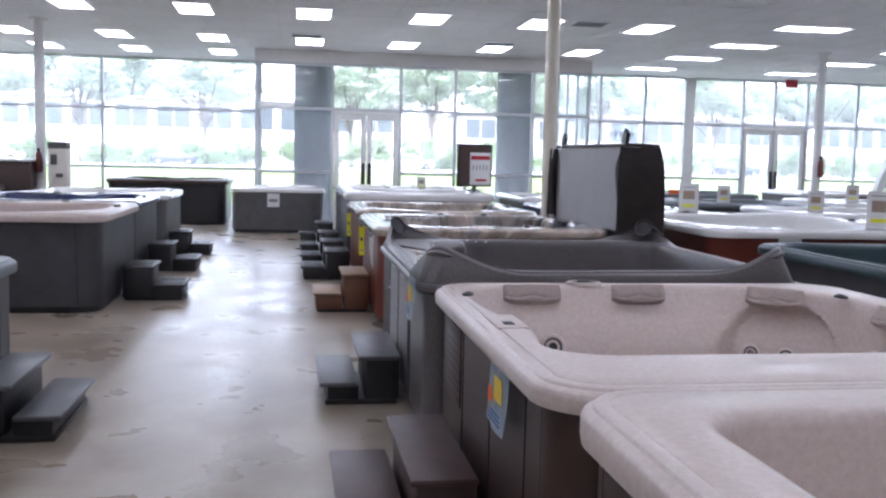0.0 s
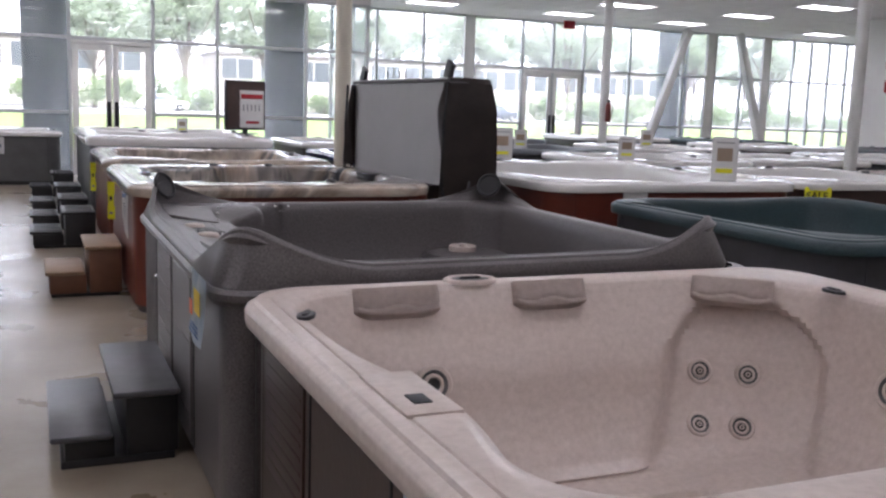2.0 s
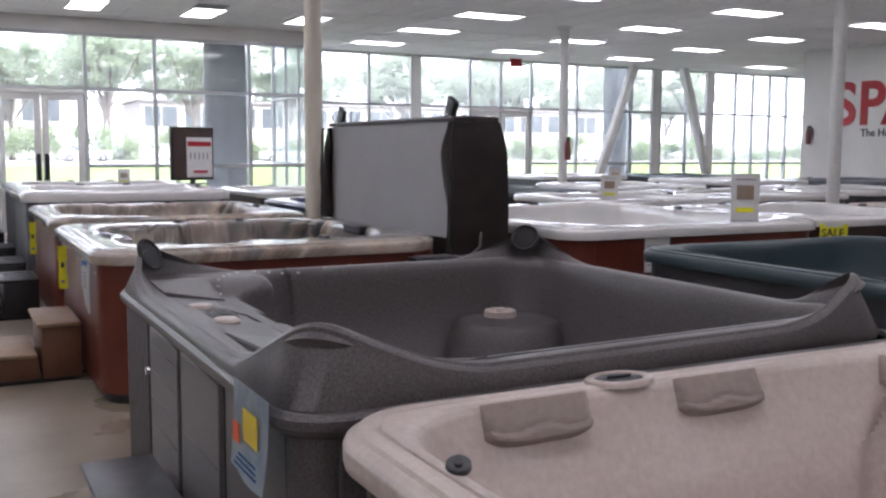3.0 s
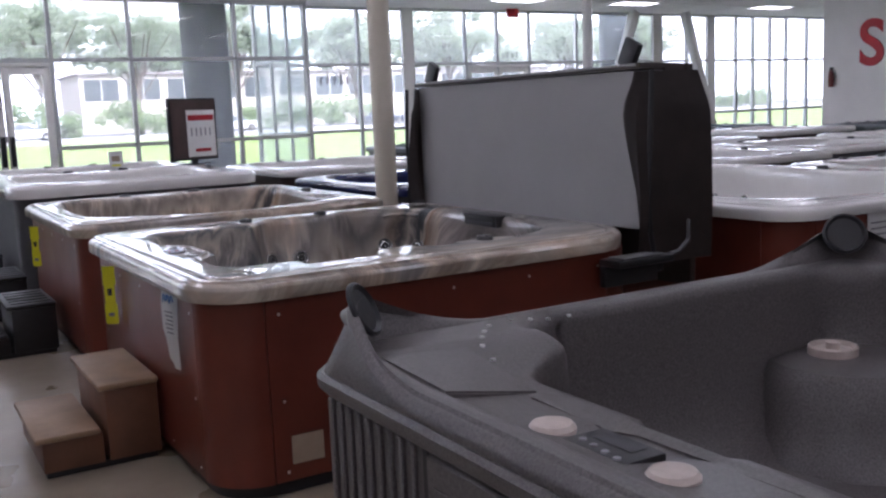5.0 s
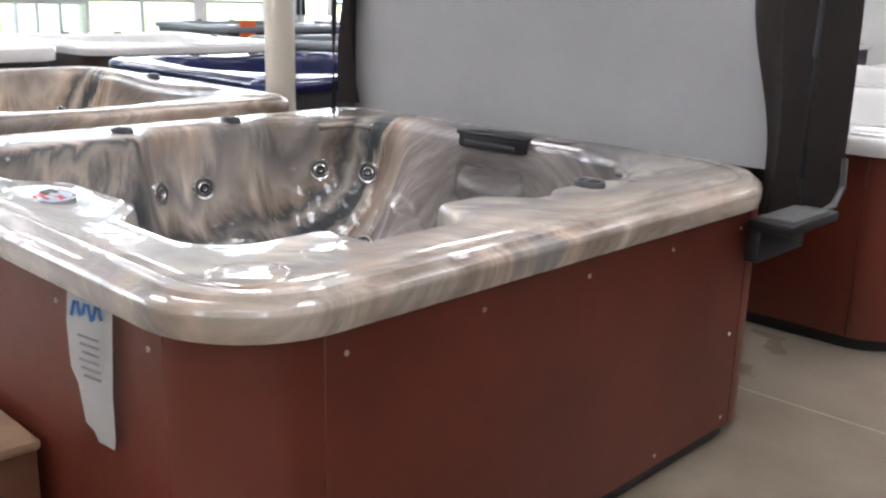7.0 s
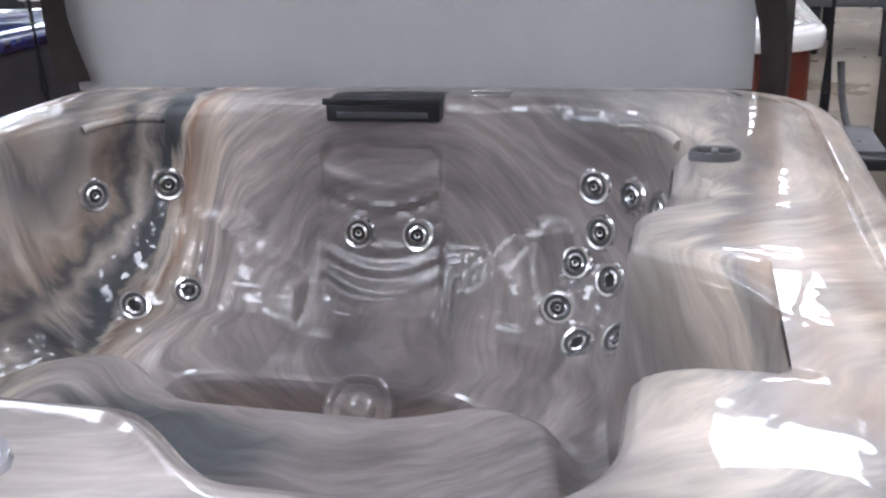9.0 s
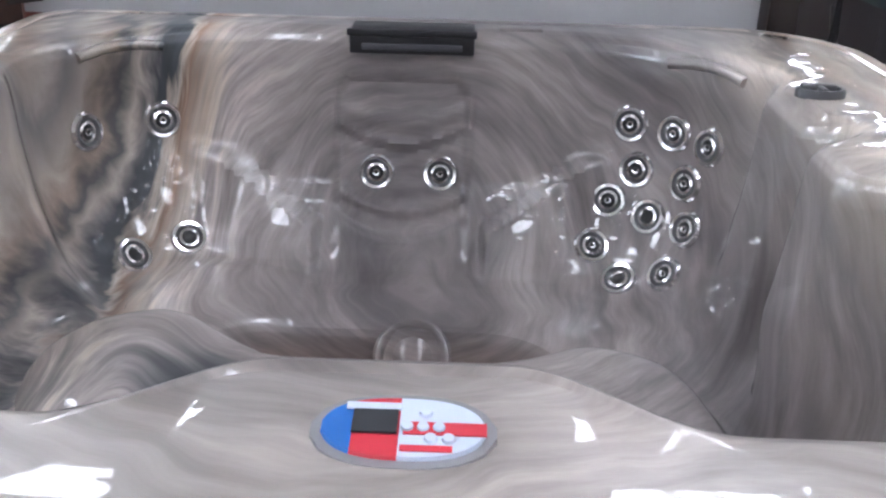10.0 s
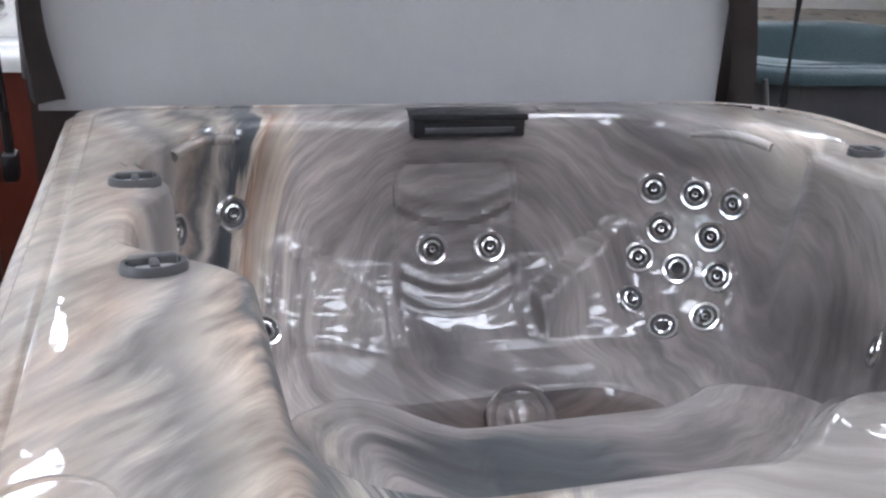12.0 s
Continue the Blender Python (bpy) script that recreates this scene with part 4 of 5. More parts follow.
for bx, by in ((0.004, -0.002), (0.02, -0.002), (0.036, -0.002), (0.028, -0.018), (0.046, -0.018), (0.022, 0.02)):
    part("button", lathe([(0.007, 0), (0.006, 0.003), (0, 0.0035)], 10, PM @ Matrix.Translation((bx, by, 0.0135))), M_PANELWHITE, cp)

# folded cover standing on its lifter
cover = thing("spa_cover", "folded grey and brown vinyl spa cover standing upright", "spa cover", (3.13, 9.96, 0), 1.5)


def slab(x0, x1, y0, y1, z0, z1, seed, bow=0.012):
    bm = box(x0, x1, y0, y1, z0, z1)
    bmesh.ops.subdivide_edges(bm, edges=bm.edges[:], cuts=9, use_grid_fill=True)
    for v in bm.verts:
        n = noise.noise(v.co * 2.2 + Vector((seed, 0, 0)))
        v.co.x += bow * n
        v.co.z += 0.006 * noise.noise(v.co * 4 + Vector((0, seed, 0)))
    return bm


part("cover_half", slab(0.0, 0.15, -1.155, 1.05, 0.885, 1.705, 1.0), M_COVERGREY, cover, "grey padded underside")
part("cover_half", slab(0.155, 0.31, -1.16, 1.09, 0.89, 1.72, 5.0), M_COVERBRN, cover, "dark brown outer half")
part("cover_back", slab(0.312, 0.35, -1.18, 1.10, 0.55, 1.735, 9.0, 0.02), M_COVERBRN, cover)
part("fold_edge", slab(-0.012, 0.33, -1.15, 1.09, 1.712, 1.742, 3.0, 0.004), M_COVERBRN, cover)
part("piping", rod((-0.012, -1.12, 1.735), (-0.012, 1.06, 1.735), 0.008), M_COVERGREY, cover)


def flap(y_in, y_out, low, seed):
    """A hanging end skirt with a wavy free edge."""
    bm = bmesh.new()
    rows = []
    for i in range(19):
        z = 1.70 - (1.70 - low) * i / 18
        f = i / 18
        row = []
        for k in range(9):
            u = k / 8
            wav = 0.03 * math.sin(f * 5.5 + seed) * (1 - u) + 0.06 * (1 - smooth01(0.0, 0.22, f)) * (1 - u) * -1
            near = y_in - (0.05 * smooth01(0.1, 0.75, f) if y_out < y_in else 0.0)
            y = near + (y_out - near) * u + wav * (1 if y_out < y_in else -1)
            out = 0.07 * smooth01(0.0, 0.25, f) * math.sin(u * math.pi) + 0.02 * math.sin(u * 9 + f * 3)
            x = -0.035 - out + 0.37 * smooth01(0.45, 1.0, u)
            if f < 0.2:
                y -= (y_out - y_in) * 0.35 * (0.2 - f) / 0.2 * u
            row.append(bm.verts.new((x, y, z)))
        rows.append(row)
    for a, b in zip(rows, rows[1:]):
        for k in range(8):
            bm.faces.new((a[k], a[k + 1], b[k + 1], b[k]))
    bmesh.ops.solidify(bm, geom=bm.faces[:], thickness=0.008)
    return bm


part("end_flap", flap(-1.09, -1.30, 0.72, 0.4), M_COVERBRN, cover)
part("end_flap", flap(0.985, 1.12, 0.925, 1.2), M_COVERBRN, cover)
for y in (-0.98, 0.98):
    bm = bmesh.new()
    box(-0.02, 0.02, -0.055, 0.055, 0, 0.15, 0.008, bm)
    bmesh.ops.transform(bm, matrix=pose(0.05, y, 1.73, 28, 0, 0), verts=bm.verts)
    part("carry_strap", bm, M_BLACK, cover, "black carrying strap")
lifter = thing("cover_lifter", "black steel cover lifter bracket with a bent arm", "cover lifter", (2.95, 8.62, 0.0))
part("bracket", box(-0.24, 0.12, -0.13, 0.02, 0.765, 0.80, 0.008), M_BLACK, lifter)
part("bracket_plate", box(-0.20, 0.05, -0.12, 0.0, 0.80, 0.808, 0.003), M_GREYPANEL, lifter)
part("bracket_web", box(-0.24, 0.10, -0.03, 0.02, 0.66, 0.765, 0.008), M_BLACK, lifter)
part("arm", tube([(-0.1, -0.07, 0.80), (0.08, -0.075, 0.785), (0.2, -0.075, 0.80), (0.27, -0.07, 0.85), (0.285, -0.06, 0.95)], 0.011), M_VALVE, lifter)
for ly in (8.62, 11.09):
    part("arm", tube([(0.12, ly - 8.62, 0.72), (0.08, ly - 8.62, 0.9), (0.08, ly - 8.62, 1.3), (0.10, ly - 8.62, 1.70)], 0.013), M_BLACK, lifter)
    part("pivot", box(0.07, 0.15, ly - 8.64, ly - 8.60, 0.70, 0.78, 0.008), M_BLACK, lifter)

# second marbled tub and the row behind it
plain_tub(0.76, 3.0, 11.27, 13.62, 0.93, M_MARBLE2, M_MAHOG, "brown marbled hot tub with mahogany-coloured panels", screws=True)
plain_tub(0.76, 3.1, 14.25, 16.55, 1.03, M_WHITE, M_DKGREY, "white hot tub in a dark grey cabinet", lip=0.12)
plain_tub(0.80, 3.42, 16.9, 19.2, 1.0, M_WHITE, M_DKGREY, "white hot tub in a dark cabinet near the doors", lip=0.1)
plain_tub(3.55, 5.8, 12.35, 14.7, 0.90, M_BLUE, M_DKGREY, "glossy navy blue hot tub")
plain_tub(3.75, 6.0, 15.3, 17.6, 0.95, M_WHITE, M_ESP, "white hot tub beyond the navy one")

# near white tubs
plain_tub(0.755, 3.0, 0.22, 2.565, 0.92, M_PEARL, M_ESP, "pearl-coloured hot tub in an espresso cabinet", lip=0.11, jets=False, valves=False, inn=(1.03 - 1.8775, 2.74 - 1.8775, 0.48 - 1.3925, 2.25 - 1.3925), r_in=0.16, seat=0.30, extra=lambda p, k: p)
PC = (1.8775, 3.81)


def pearl_shape(p, k):
    """Lounge corner hollow under an arch, and the raised control ledge."""
    x, y = p.x + PC[0], p.y + PC[1]
    q = p.copy()
    if 16 <= k <= 29:
        s = ((x - 2.55) - (y - 4.55)) / 1.414 + 0.10
        r = ((x - 1.88) + (y - 3.77)) / 1.414
        if r > 0.6:
            arch = 0.805 - 0.20 * (abs(s) / 0.31) ** 3
            w = (1 - smooth01(0.285, 0.315, abs(s))) * (1 - smooth01(arch - 0.018, arch + 0.012, q.z)) * (1 - smooth01(26, 29, k))
            q += Vector((0.707, 0.707, 0)) * 0.075 * w
    if 14 <= k <= 30 and y > 4.3:
        q.y -= 0.115 * smooth01(0.0, 0.32, 0.895 - q.z) * smooth01(4.3, 4.75, y) * (1 - smooth01(27, 30, k))
    if 12 <= k <= 20 and x < 1.3:
        q.x += 0.09 * bell(y, 3.65, 0.36) * (1 - smooth01(16, 20, k))
    return q


pearl = plain_tub(0.735, 3.02, 2.60, 5.02, 0.895, M_PEARL, M_ESP, "pearl-coloured acrylic hot tub with grey-beige pillows", lip=0.085, jets=False, valves=False, seat=0.26,
                  inn=(0.865 - PC[0], 2.80 - PC[0], 3.12 - PC[1], 4.885 - PC[1]), extra=pearl_shape, r_in=(0.4, 0.55, 0.25, 0.3), n=40, side=40, fine=True)
pearl_shell = [c for c in pearl.children if c.name.startswith("shell")][0]
for x, y, rz, w in ((1.283, 4.872, 0, 0.31), (1.87, 4.872, 0, 0.30), (2.58, 4.735, -42, 0.30), (2.80, 4.01, -90, 0.33)):
    pillow(pearl, pose(x - PC[0] - 0.02, y - PC[1], 0.845, 70, 0, rz), w, 0.11, M_PEARL)
for x, y, rz in ((1.565, 4.945, 0), (2.765, 4.44, 90), (0.855, 4.53, 60)):
    valve(pearl, x - PC[0], y - PC[1], 0.899, rz, M_PEARL if x < 2 and x > 1 else "flush")
for x, y, z in ((2.43, 4.72, 0.545), (2.56, 4.61, 0.54), (2.42, 4.70, 0.36), (2.54, 4.60, 0.355)):
    jet(pearl, *snap(pearl_shell, (x - PC[0], y - PC[1], z)), 0.042, False, M_PEARL)
for x, y, z in ((1.345, 4.745, 0.59), (2.76, 4.15, 0.61), (2.76, 3.96, 0.60)):
    jet(pearl, *snap(pearl_shell, (x - PC[0], y - PC[1], z)), 0.06, True, M_PEARL)
lv = part("louvre_panel", box(-1.100, -1.088, 4.27 - PC[1], 4.70 - PC[1], 0.40, 0.79, 0.003), M_ESP, pearl)
for i in range(9):
    bm = box(-1.103, -1.098, 4.29 - PC[1], 4.68 - PC[1], 0.43 + 0.041 * i, 0.442 + 0.041 * i, 0.002)
    part("slat", bm, M_ESP, lv)
for s in (3.05, 3.62, 4.22):
    part("panel_joint", box(-1.097, -1.090, s - PC[1] - 0.006, s - PC[1] + 0.006, 0.09, 0.80, 0.002), M_BLACK, pearl)
part("control_plate", box(0.805 - PC[0], 0.93 - PC[0], 3.60 - PC[1], 3.90 - PC[1], 0.892, 0.902, 0.003), M_PEARL, pearl)
part("control_display", box(0.845 - PC[0], 0.885 - PC[0], 3.66 - PC[1], 3.72 - PC[1], 0.901, 0.905, 0.001), M_LCD, pearl)

# grey moulded tub with horned corners
GX0, GX1, GY0, GY1, GZ = 0.70, 2.97, 5.06, 7.50, 0.92
roto = thing("hot_tub", "speckled grey moulded plastic hot tub with four raised corner horns", "hot tub", ((GX0 + GX1) / 2, (GY0 + GY1) / 2, 0), group="showroom hot tubs")
ghx, ghy = (GX1 - GX0) / 2, (GY1 - GY0) / 2


def horns(p, k):
    q = p.copy()
    if 3 <= k <= 11:
        dx, dy = ghx - abs(p.x), ghy - abs(p.y)
        d = math.hypot(dx * 0.9, dy * 0.9)
        lift = 0.19 * max(0.0, 1 - d / 0.52) ** 1.5
        w = {3: 0.75, 4: 0.95, 5: 1.0, 6: 1.0, 7: 0.95, 8: 0.75, 9: 0.4, 10: 0.15, 11: 0.03}[k]
        q.z += lift * w
        lean = 0.05 * (1 - smooth01(0.04, 0.4, d)) * (k <= 7)
        q.x -= math.copysign(lean, p.x)
        q.y -= math.copysign(lean, p.y)
    if 11 <= k <= 17 and p.x < -ghx + 0.5 and abs(p.y) < ghy - 0.1:
        q.z -= 0.06 * smooth01(10.5, 12, k) * (1 - smooth01(0.7, 0.95, abs(p.y)))
    # the south side runs slightly aslant and its rim is a little higher
    if p.y < -0.5 and k <= 30:
        q.y += 0.10 * smooth01(-0.5, -1.0, p.y) * (p.x + ghx) / (2 * ghx) * (1 - smooth01(18, 30, k))
        q.z += 0.02 * smooth01(-0.7, -1.05, p.y) * smooth01(1, 4, k) * (1 - smooth01(15, 20, k))
    # the control deck's stepped inner edge
    if 12 <= k <= 29 and p.x < -0.55:
        edge = 0.07 - 0.055 * smooth01(0.05, 0.08, p.y) * (1 - smooth01(0.31, 0.34, p.y)) + 0.19 * smooth01(0.74, 0.86, p.y) - 0.04 * smooth01(0.97, 1.0, p.y)
        q.x += edge * (1 - smooth01(18, 29, k))
    return q


part("shell", loft(shell_rings(ghx, ghy, GZ, (-ghx + 0.36, ghx - 0.13, -ghy + 0.13, ghy - 0.13), r_out=0.16, r_in=(0.2, 0.2, 0.18, 0.2), seat=0.32, well=0.1, lip=0.07), horns, n=12, side=72), M_GRANITE, roto)
skirt(roto, ghx, ghy, GZ - 0.06, M_GRANITE, inset=0.03, r=0.1, screws=False)
roto_shell = [c for c in roto.children if c.name.startswith("shell")][0]
part("lip_band", loft([(-ghx + d, ghx - d, -ghy + d, ghy - d, 0.15, GZ - 0.06 + z) for d, z in ((0.03, -0.055), (0.004, -0.05), (-0.012, -0.03), (-0.014, -0.006), (-0.004, 0.008), (0.03, 0.012))], n=10, side=6, close_last=False), M_GRANITE, roto)


def drop(shell, x, y, top=1.3):
    """The point of a shell straight under a place."""
    tree = BVHTree.FromPolygons([v.co for v in shell.data.vertices], [p.vertices for p in shell.data.polygons])
    hit = tree.ray_cast(Vector((x, y, top)), Vector((0, 0, -1)))
    return hit[0] or Vector((x, y, GZ))


# aisle side: ribs by the back corner, two set-in panels with shallow score lines
for i in range(9):
    part("rib", box(-ghx + 0.018, -ghx + 0.036, 0.66 + i * 0.055, 0.685 + i * 0.055, 0.08, GZ - 0.125, 0.004, seg=1), M_GRANITE, roto)
for y0, y1, lines in ((0.10, 0.60, 6), (-0.48, 0.04, 2)):
    part("panel_joint", box(-ghx + 0.026, -ghx + 0.034, y1 + 0.004, y1 + 0.026, 0.08, GZ - 0.125), M_BLACK, roto)
    pn = part("side_panel", box(-ghx + 0.018, -ghx + 0.036, y0, y1, 0.09, GZ - 0.13, 0.006, seg=1), M_GRANITE, roto)
    for k in range(lines):
        zz = 0.20 + 0.62 * k / lines
        part("score_line", box(-ghx + 0.015, -ghx + 0.019, y0 + 0.03, y1 - 0.03, zz, zz + 0.007, 0.0015, seg=1), M_GRANITE, pn)
part("panel_joint", box(-ghx + 0.026, -ghx + 0.034, -0.512, -0.492, 0.08, GZ - 0.125), M_BLACK, roto)
# raised deck plates round the set-in controls
for pts in (((-1.06, 0.60), (-0.80, 0.60), (-0.80, 0.92), (-1.06, 0.92)), ((-0.82, -0.30), (-0.765, -0.30), (-0.765, 0.56), (-0.80, 0.60), (-0.86, 0.56), (-0.86, 0.28), (-0.82, 0.24)), ((-1.06, -0.95), (-0.78, -0.95), (-0.78, -0.40), (-0.86, -0.34), (-1.06, -0.34))):
    bm = bmesh.new()
    base_z = [min(drop(roto_shell, x, y).z for x, y in pts)] * len(pts)
    lo = [bm.verts.new((x, y, z - 0.02)) for (x, y), z in zip(pts, base_z)]
    hi = [bm.verts.new((x, y, drop(roto_shell, x, y).z + 0.004)) for x, y in pts]
    bm.faces.new(hi)
    for a in range(len(pts)):
        c = (a + 1) % len(pts)
        bm.faces.new((lo[a], lo[c], hi[c], hi[a]))
    bmesh.ops.recalc_face_normals(bm, faces=bm.faces[:])
    bmesh.ops.bevel(bm, geom=[e for e in bm.edges if e.verts[0] in hi or e.verts[1] in hi], offset=0.005, segments=2, affect="EDGES")
    part("deck_plate", bm, M_GRANITE, roto)
for x, y in ((1.21, 7.35), (1.30, 7.37), (1.37, 7.37), (1.44, 7.375), (1.52, 7.375), (1.16, 7.30), (1.12, 7.25), (1.08, 7.19), (1.06, 7.11), (1.05, 7.04)):
    c = drop(roto_shell, x - 1.835, y - 6.28)
    part("screw", lathe([(0.008, -0.002), (0.007, 0.004), (0, 0.006)], 8, Matrix.Translation(c)), M_PAPER, roto)
for sx in (-1, 1):
    n = Vector((-sx, -1, 0.7)).normalized()
    part("horn_disc", lathe([(0.078, 0), (0.078, 0.01), (0.070, 0.014), (0.06, 0.004), (0, 0.003)], 24, Matrix.Translation((sx * (ghx - 0.135) - 0.02, ghy - 0.14, GZ + 0.105)) @ n.to_track_quat("Z", "Y").to_matrix().to_4x4()), M_BLACK, roto, "dark round disc set in the horn")
for x, y in ((-0.972, 0.325), (-0.962, -0.005)):
    part("knob", lathe([(0.048, -0.02), (0.05, 0.004), (0.042, 0.014), (0.02, 0.018), (0, 0.0185)], 20, Matrix.Translation(drop(roto_shell, x, y))), M_PEARL, roto, "cream dial knob")
PZ = drop(roto_shell, -0.955, 0.175).z
kp = part("control_panel", box(-1.02, -0.89, 0.085, 0.265, PZ - 0.01, PZ + 0.007, 0.003), M_BLACK, roto, "dark control pad")
for i in range(4):
    part("button", lathe([(0.009, 0), (0.008, 0.004), (0, 0.005)], 10, pose(-0.985 + 0.006 * i, 0.115 + i * 0.04, PZ + 0.006)), M_INKGREY, kp)
part("display", box(-0.945, -0.905, 0.12, 0.23, PZ + 0.006, PZ + 0.009, 0.001), M_DKGREY, kp)
part("filter_lid", lathe([(0.085, 0), (0.085, 0.03), (0.078, 0.036), (0.066, 0.02), (0.025, 0.018), (0.025, 0.045), (0, 0.045)], 24, pose(ghx - 0.385, ghy - 0.27, 0.63)), M_PEARL, roto, "cream round filter lid on a corner ledge")
part("corner_ledge", lathe([(0.0, -0.05), (0.46, -0.05), (0.38, 0.03), (0.33, 0.14), (0.30, 0.26), (0.27, 0.292), (0.20, 0.302), (0, 0.302)], 40, pose(ghx - 0.35, ghy - 0.30, 0.33)), M_GRANITE, roto)
part("latch", lathe([(0.022, 0), (0.02, 0.015), (0, 0.018)], 14, pose(-ghx + 0.022, 0.635, 0.60, 0, -90, 0)), M_CHROME, roto, "chrome cam lock")

# tubs beyond
plain_tub(3.93, 6.55, 8.49, 11.55, 0.95, M_WHITE, M_MAHOG, "white acrylic hot tub with mahogany-coloured panels")
plain_tub(4.05, 6.3, 5.65, 8.0, 0.87, M_TEAL, M_DKGREY, "dark teal moulded hot tub", rim=0.13, jets=False, valves=False, seat=0.35)
plain_tub(3.9, 6.0, 2.7, 5.0, 0.78, M_SLATE, M_DKGREY, "low slate grey hot tub", rim=0.3, jets=False, valves=False)
for x, y, z, m, s, lab in ((7.0, 8.9, 0.92, M_WHITE, M_ESP, "white hot tub in an espresso cabinet with a sale card"), (7.0, 12.1, 0.92, M_WHITE, M_ESP, "white hot tub in a dark brown cabinet"), (9.5, 12.4, 0.93, M_WHITE, M_DKGREY, "white hot tub in a dark cabinet beside a post"),
                           (6.9, 15.4, 0.9, M_SLATE, M_DKGREY, "slate grey hot tub among white ones"), (9.4, 15.2, 0.95, M_WHITE, M_ESP, "white hot tub far down the hall"), (12.2, 12.6, 0.95, M_WHITE, M_DKGREY, "white hot tub with a dark rim line"),
                           (12.3, 15.6, 1.0, M_WHITE, M_ESP, "white covered-height hot tub near the shop front"), (14.9, 14.6, 1.0, M_SLATE, M_DKGREY, "grey-blue hot tub near the sign wall"), (9.6, 8.7, 0.9, M_PEARL, M_ESP, "pearl hot tub deep in the hall"),
                           (7.6, 18.9, 0.95, M_SLATE, M_BLACK, "dark slate hot tub before the windows"), (11.2, 19.6, 1.0, M_WHITE, M_BLACK, "white-topped dark hot tub before the windows"), (14.0, 18.8, 1.0, M_TEAL, M_DKGREY, "teal hot tub before the windows")):
    plain_tub(x, x + 2.25, y, y + 2.25, z, m, s, lab, jets=(y < 12.2))
# aisle's other side
plain_tub(-4.0, -1.76, 9.40, 11.7, 0.96, M_PEARL, M_DKGREY, "cream-topped hot tub in a charcoal cabinet")
plain_tub(-4.15, -1.88, 12.1, 14.4, 0.95, M_BLUE, M_DKGREY, "navy hot tub in a charcoal cabinet")
plain_tub(-4.1, -1.85, 14.8, 17.1, 0.93, M_WHITE, M_GREYPANEL, "white hot tub in a grey cabinet with a hanging tag")
plain_tub(-4.0, -1.72, 4.3, 6.6, 0.86, M_SLATE, M_GREYPANEL, "grey hot tub in a ribbed grey cabinet", grooves=10)
plain_tub(-1.25, 0.66, 19.3, 21.3, 0.90, M_WHITE, M_GREYPANEL, "white-rimmed hot tub in a grey cabinet by the entrance", jets=False)
plain_tub(-4.0, -1.4, 21.3, 23.6, 0.98, M_ESP, M_BLACK, "black hot tub before the shop front", jets=False)
plain_tub(-7.2, -4.9, 15.4, 17.6, 0.95, M_ESP, M_MAHOG, "dark wood-sided hot tub", jets=False)


# ---- steps ----
def steps(x, y0, y1, facing, lower, upper, zl, zu, top_m, side_m, label, ridges=0, over=0.02):
    """Two-tread tub steps against a tub; x: the tub side; facing -1 for the aisle at lower x."""
    s = thing("spa_steps", label, "steps", (x, (y0 + y1) / 2, 0), group="spa steps")
    hy = (y1 - y0) / 2
    f = facing

    def bx(a, b, *r, bevel=0.006):
        return box(min(a, b), max(a, b), *r, bevel)

    part("upper_riser", bx(f * 0.015, f * (upper - over), -hy + over, hy - over, 0.03, zu - 0.03), side_m, s)
    part("lower_riser", bx(f * upper, f * (upper + lower - over), -hy + over, hy - over, 0.03, zl - 0.03), side_m, s)
    part("foot", bx(f * 0.03, f * (upper + lower - 0.03), -hy + 0.035, hy - 0.035, 0, 0.032), M_BLACK, s)
    up = part("tread", bx(f * 0.01, f * (upper + 0.01), -hy, hy, zu - 0.03, zu, bevel=0.012), top_m, s)
    lo = part("tread", bx(f * (upper + 0.012), f * (upper + lower + 0.01), -hy, hy, zl - 0.03, zl, bevel=0.012), top_m, s)
    for i in range(ridges):
        y = -hy + 0.05 + (2 * hy - 0.1) * (i + 0.5) / ridges
        w = (2 * hy - 0.1) / ridges * 0.3
        part("tread_ridge", bx(f * 0.04, f * (upper - 0.03), y - w, y + w, zu - 0.002, zu + 0.005, bevel=0.002), top_m, up)
        part("tread_ridge", bx(f * (upper + 0.04), f * (upper + lower - 0.03), y - w, y + w, zl - 0.002, zl + 0.005, bevel=0.002), top_m, lo)
    return s


steps(0.775, 9.45, 10.15, -1, 0.28, 0.27, 0.2, 0.39, M_WOOD, M_WOODSIDE, "tan wooden two-tread steps against the marbled tub")
steps(0.70, 5.86, 6.72, -1, 0.24, 0.27, 0.15, 0.315, M_STEPGREY, M_BLACK, "grey plastic two-tread steps by the moulded tub", over=0.045)
steps(0.745, 3.55, 4.5, -1, 0.27, 0.27, 0.15, 0.315, M_DKWOOD, M_DKWOOD, "dark brown two-tread steps by the pearl tub")
for y in (12.0, 13.4, 15.0, 17.2):
    steps(0.74, y, y + 0.66, -1, 0.30, 0.32, 0.17, 0.36, M_BLACK, M_BLACK, "black ribbed plastic tub steps", ridges=5)
for y in (10.25, 12.8, 14.9):
    steps(-1.76 if y < 12 else -1.87, y, y + 0.66, 1, 0.32, 0.32, 0.17, 0.36, M_BLACK, M_BLACK, "black ribbed plastic tub steps", ridges=5)
steps(-1.70, 5.2, 6.1, 1, 0.25, 0.25, 0.15, 0.315, M_STEPGREY, M_BLACK, "grey plastic two-tread steps", over=0.045)
steps(0.60, 19.5, 20.2, -1, 0.3, 0.3, 0.17, 0.36, M_BLACK, M_BLACK, "black ribbed plastic tub steps", ridges=5)


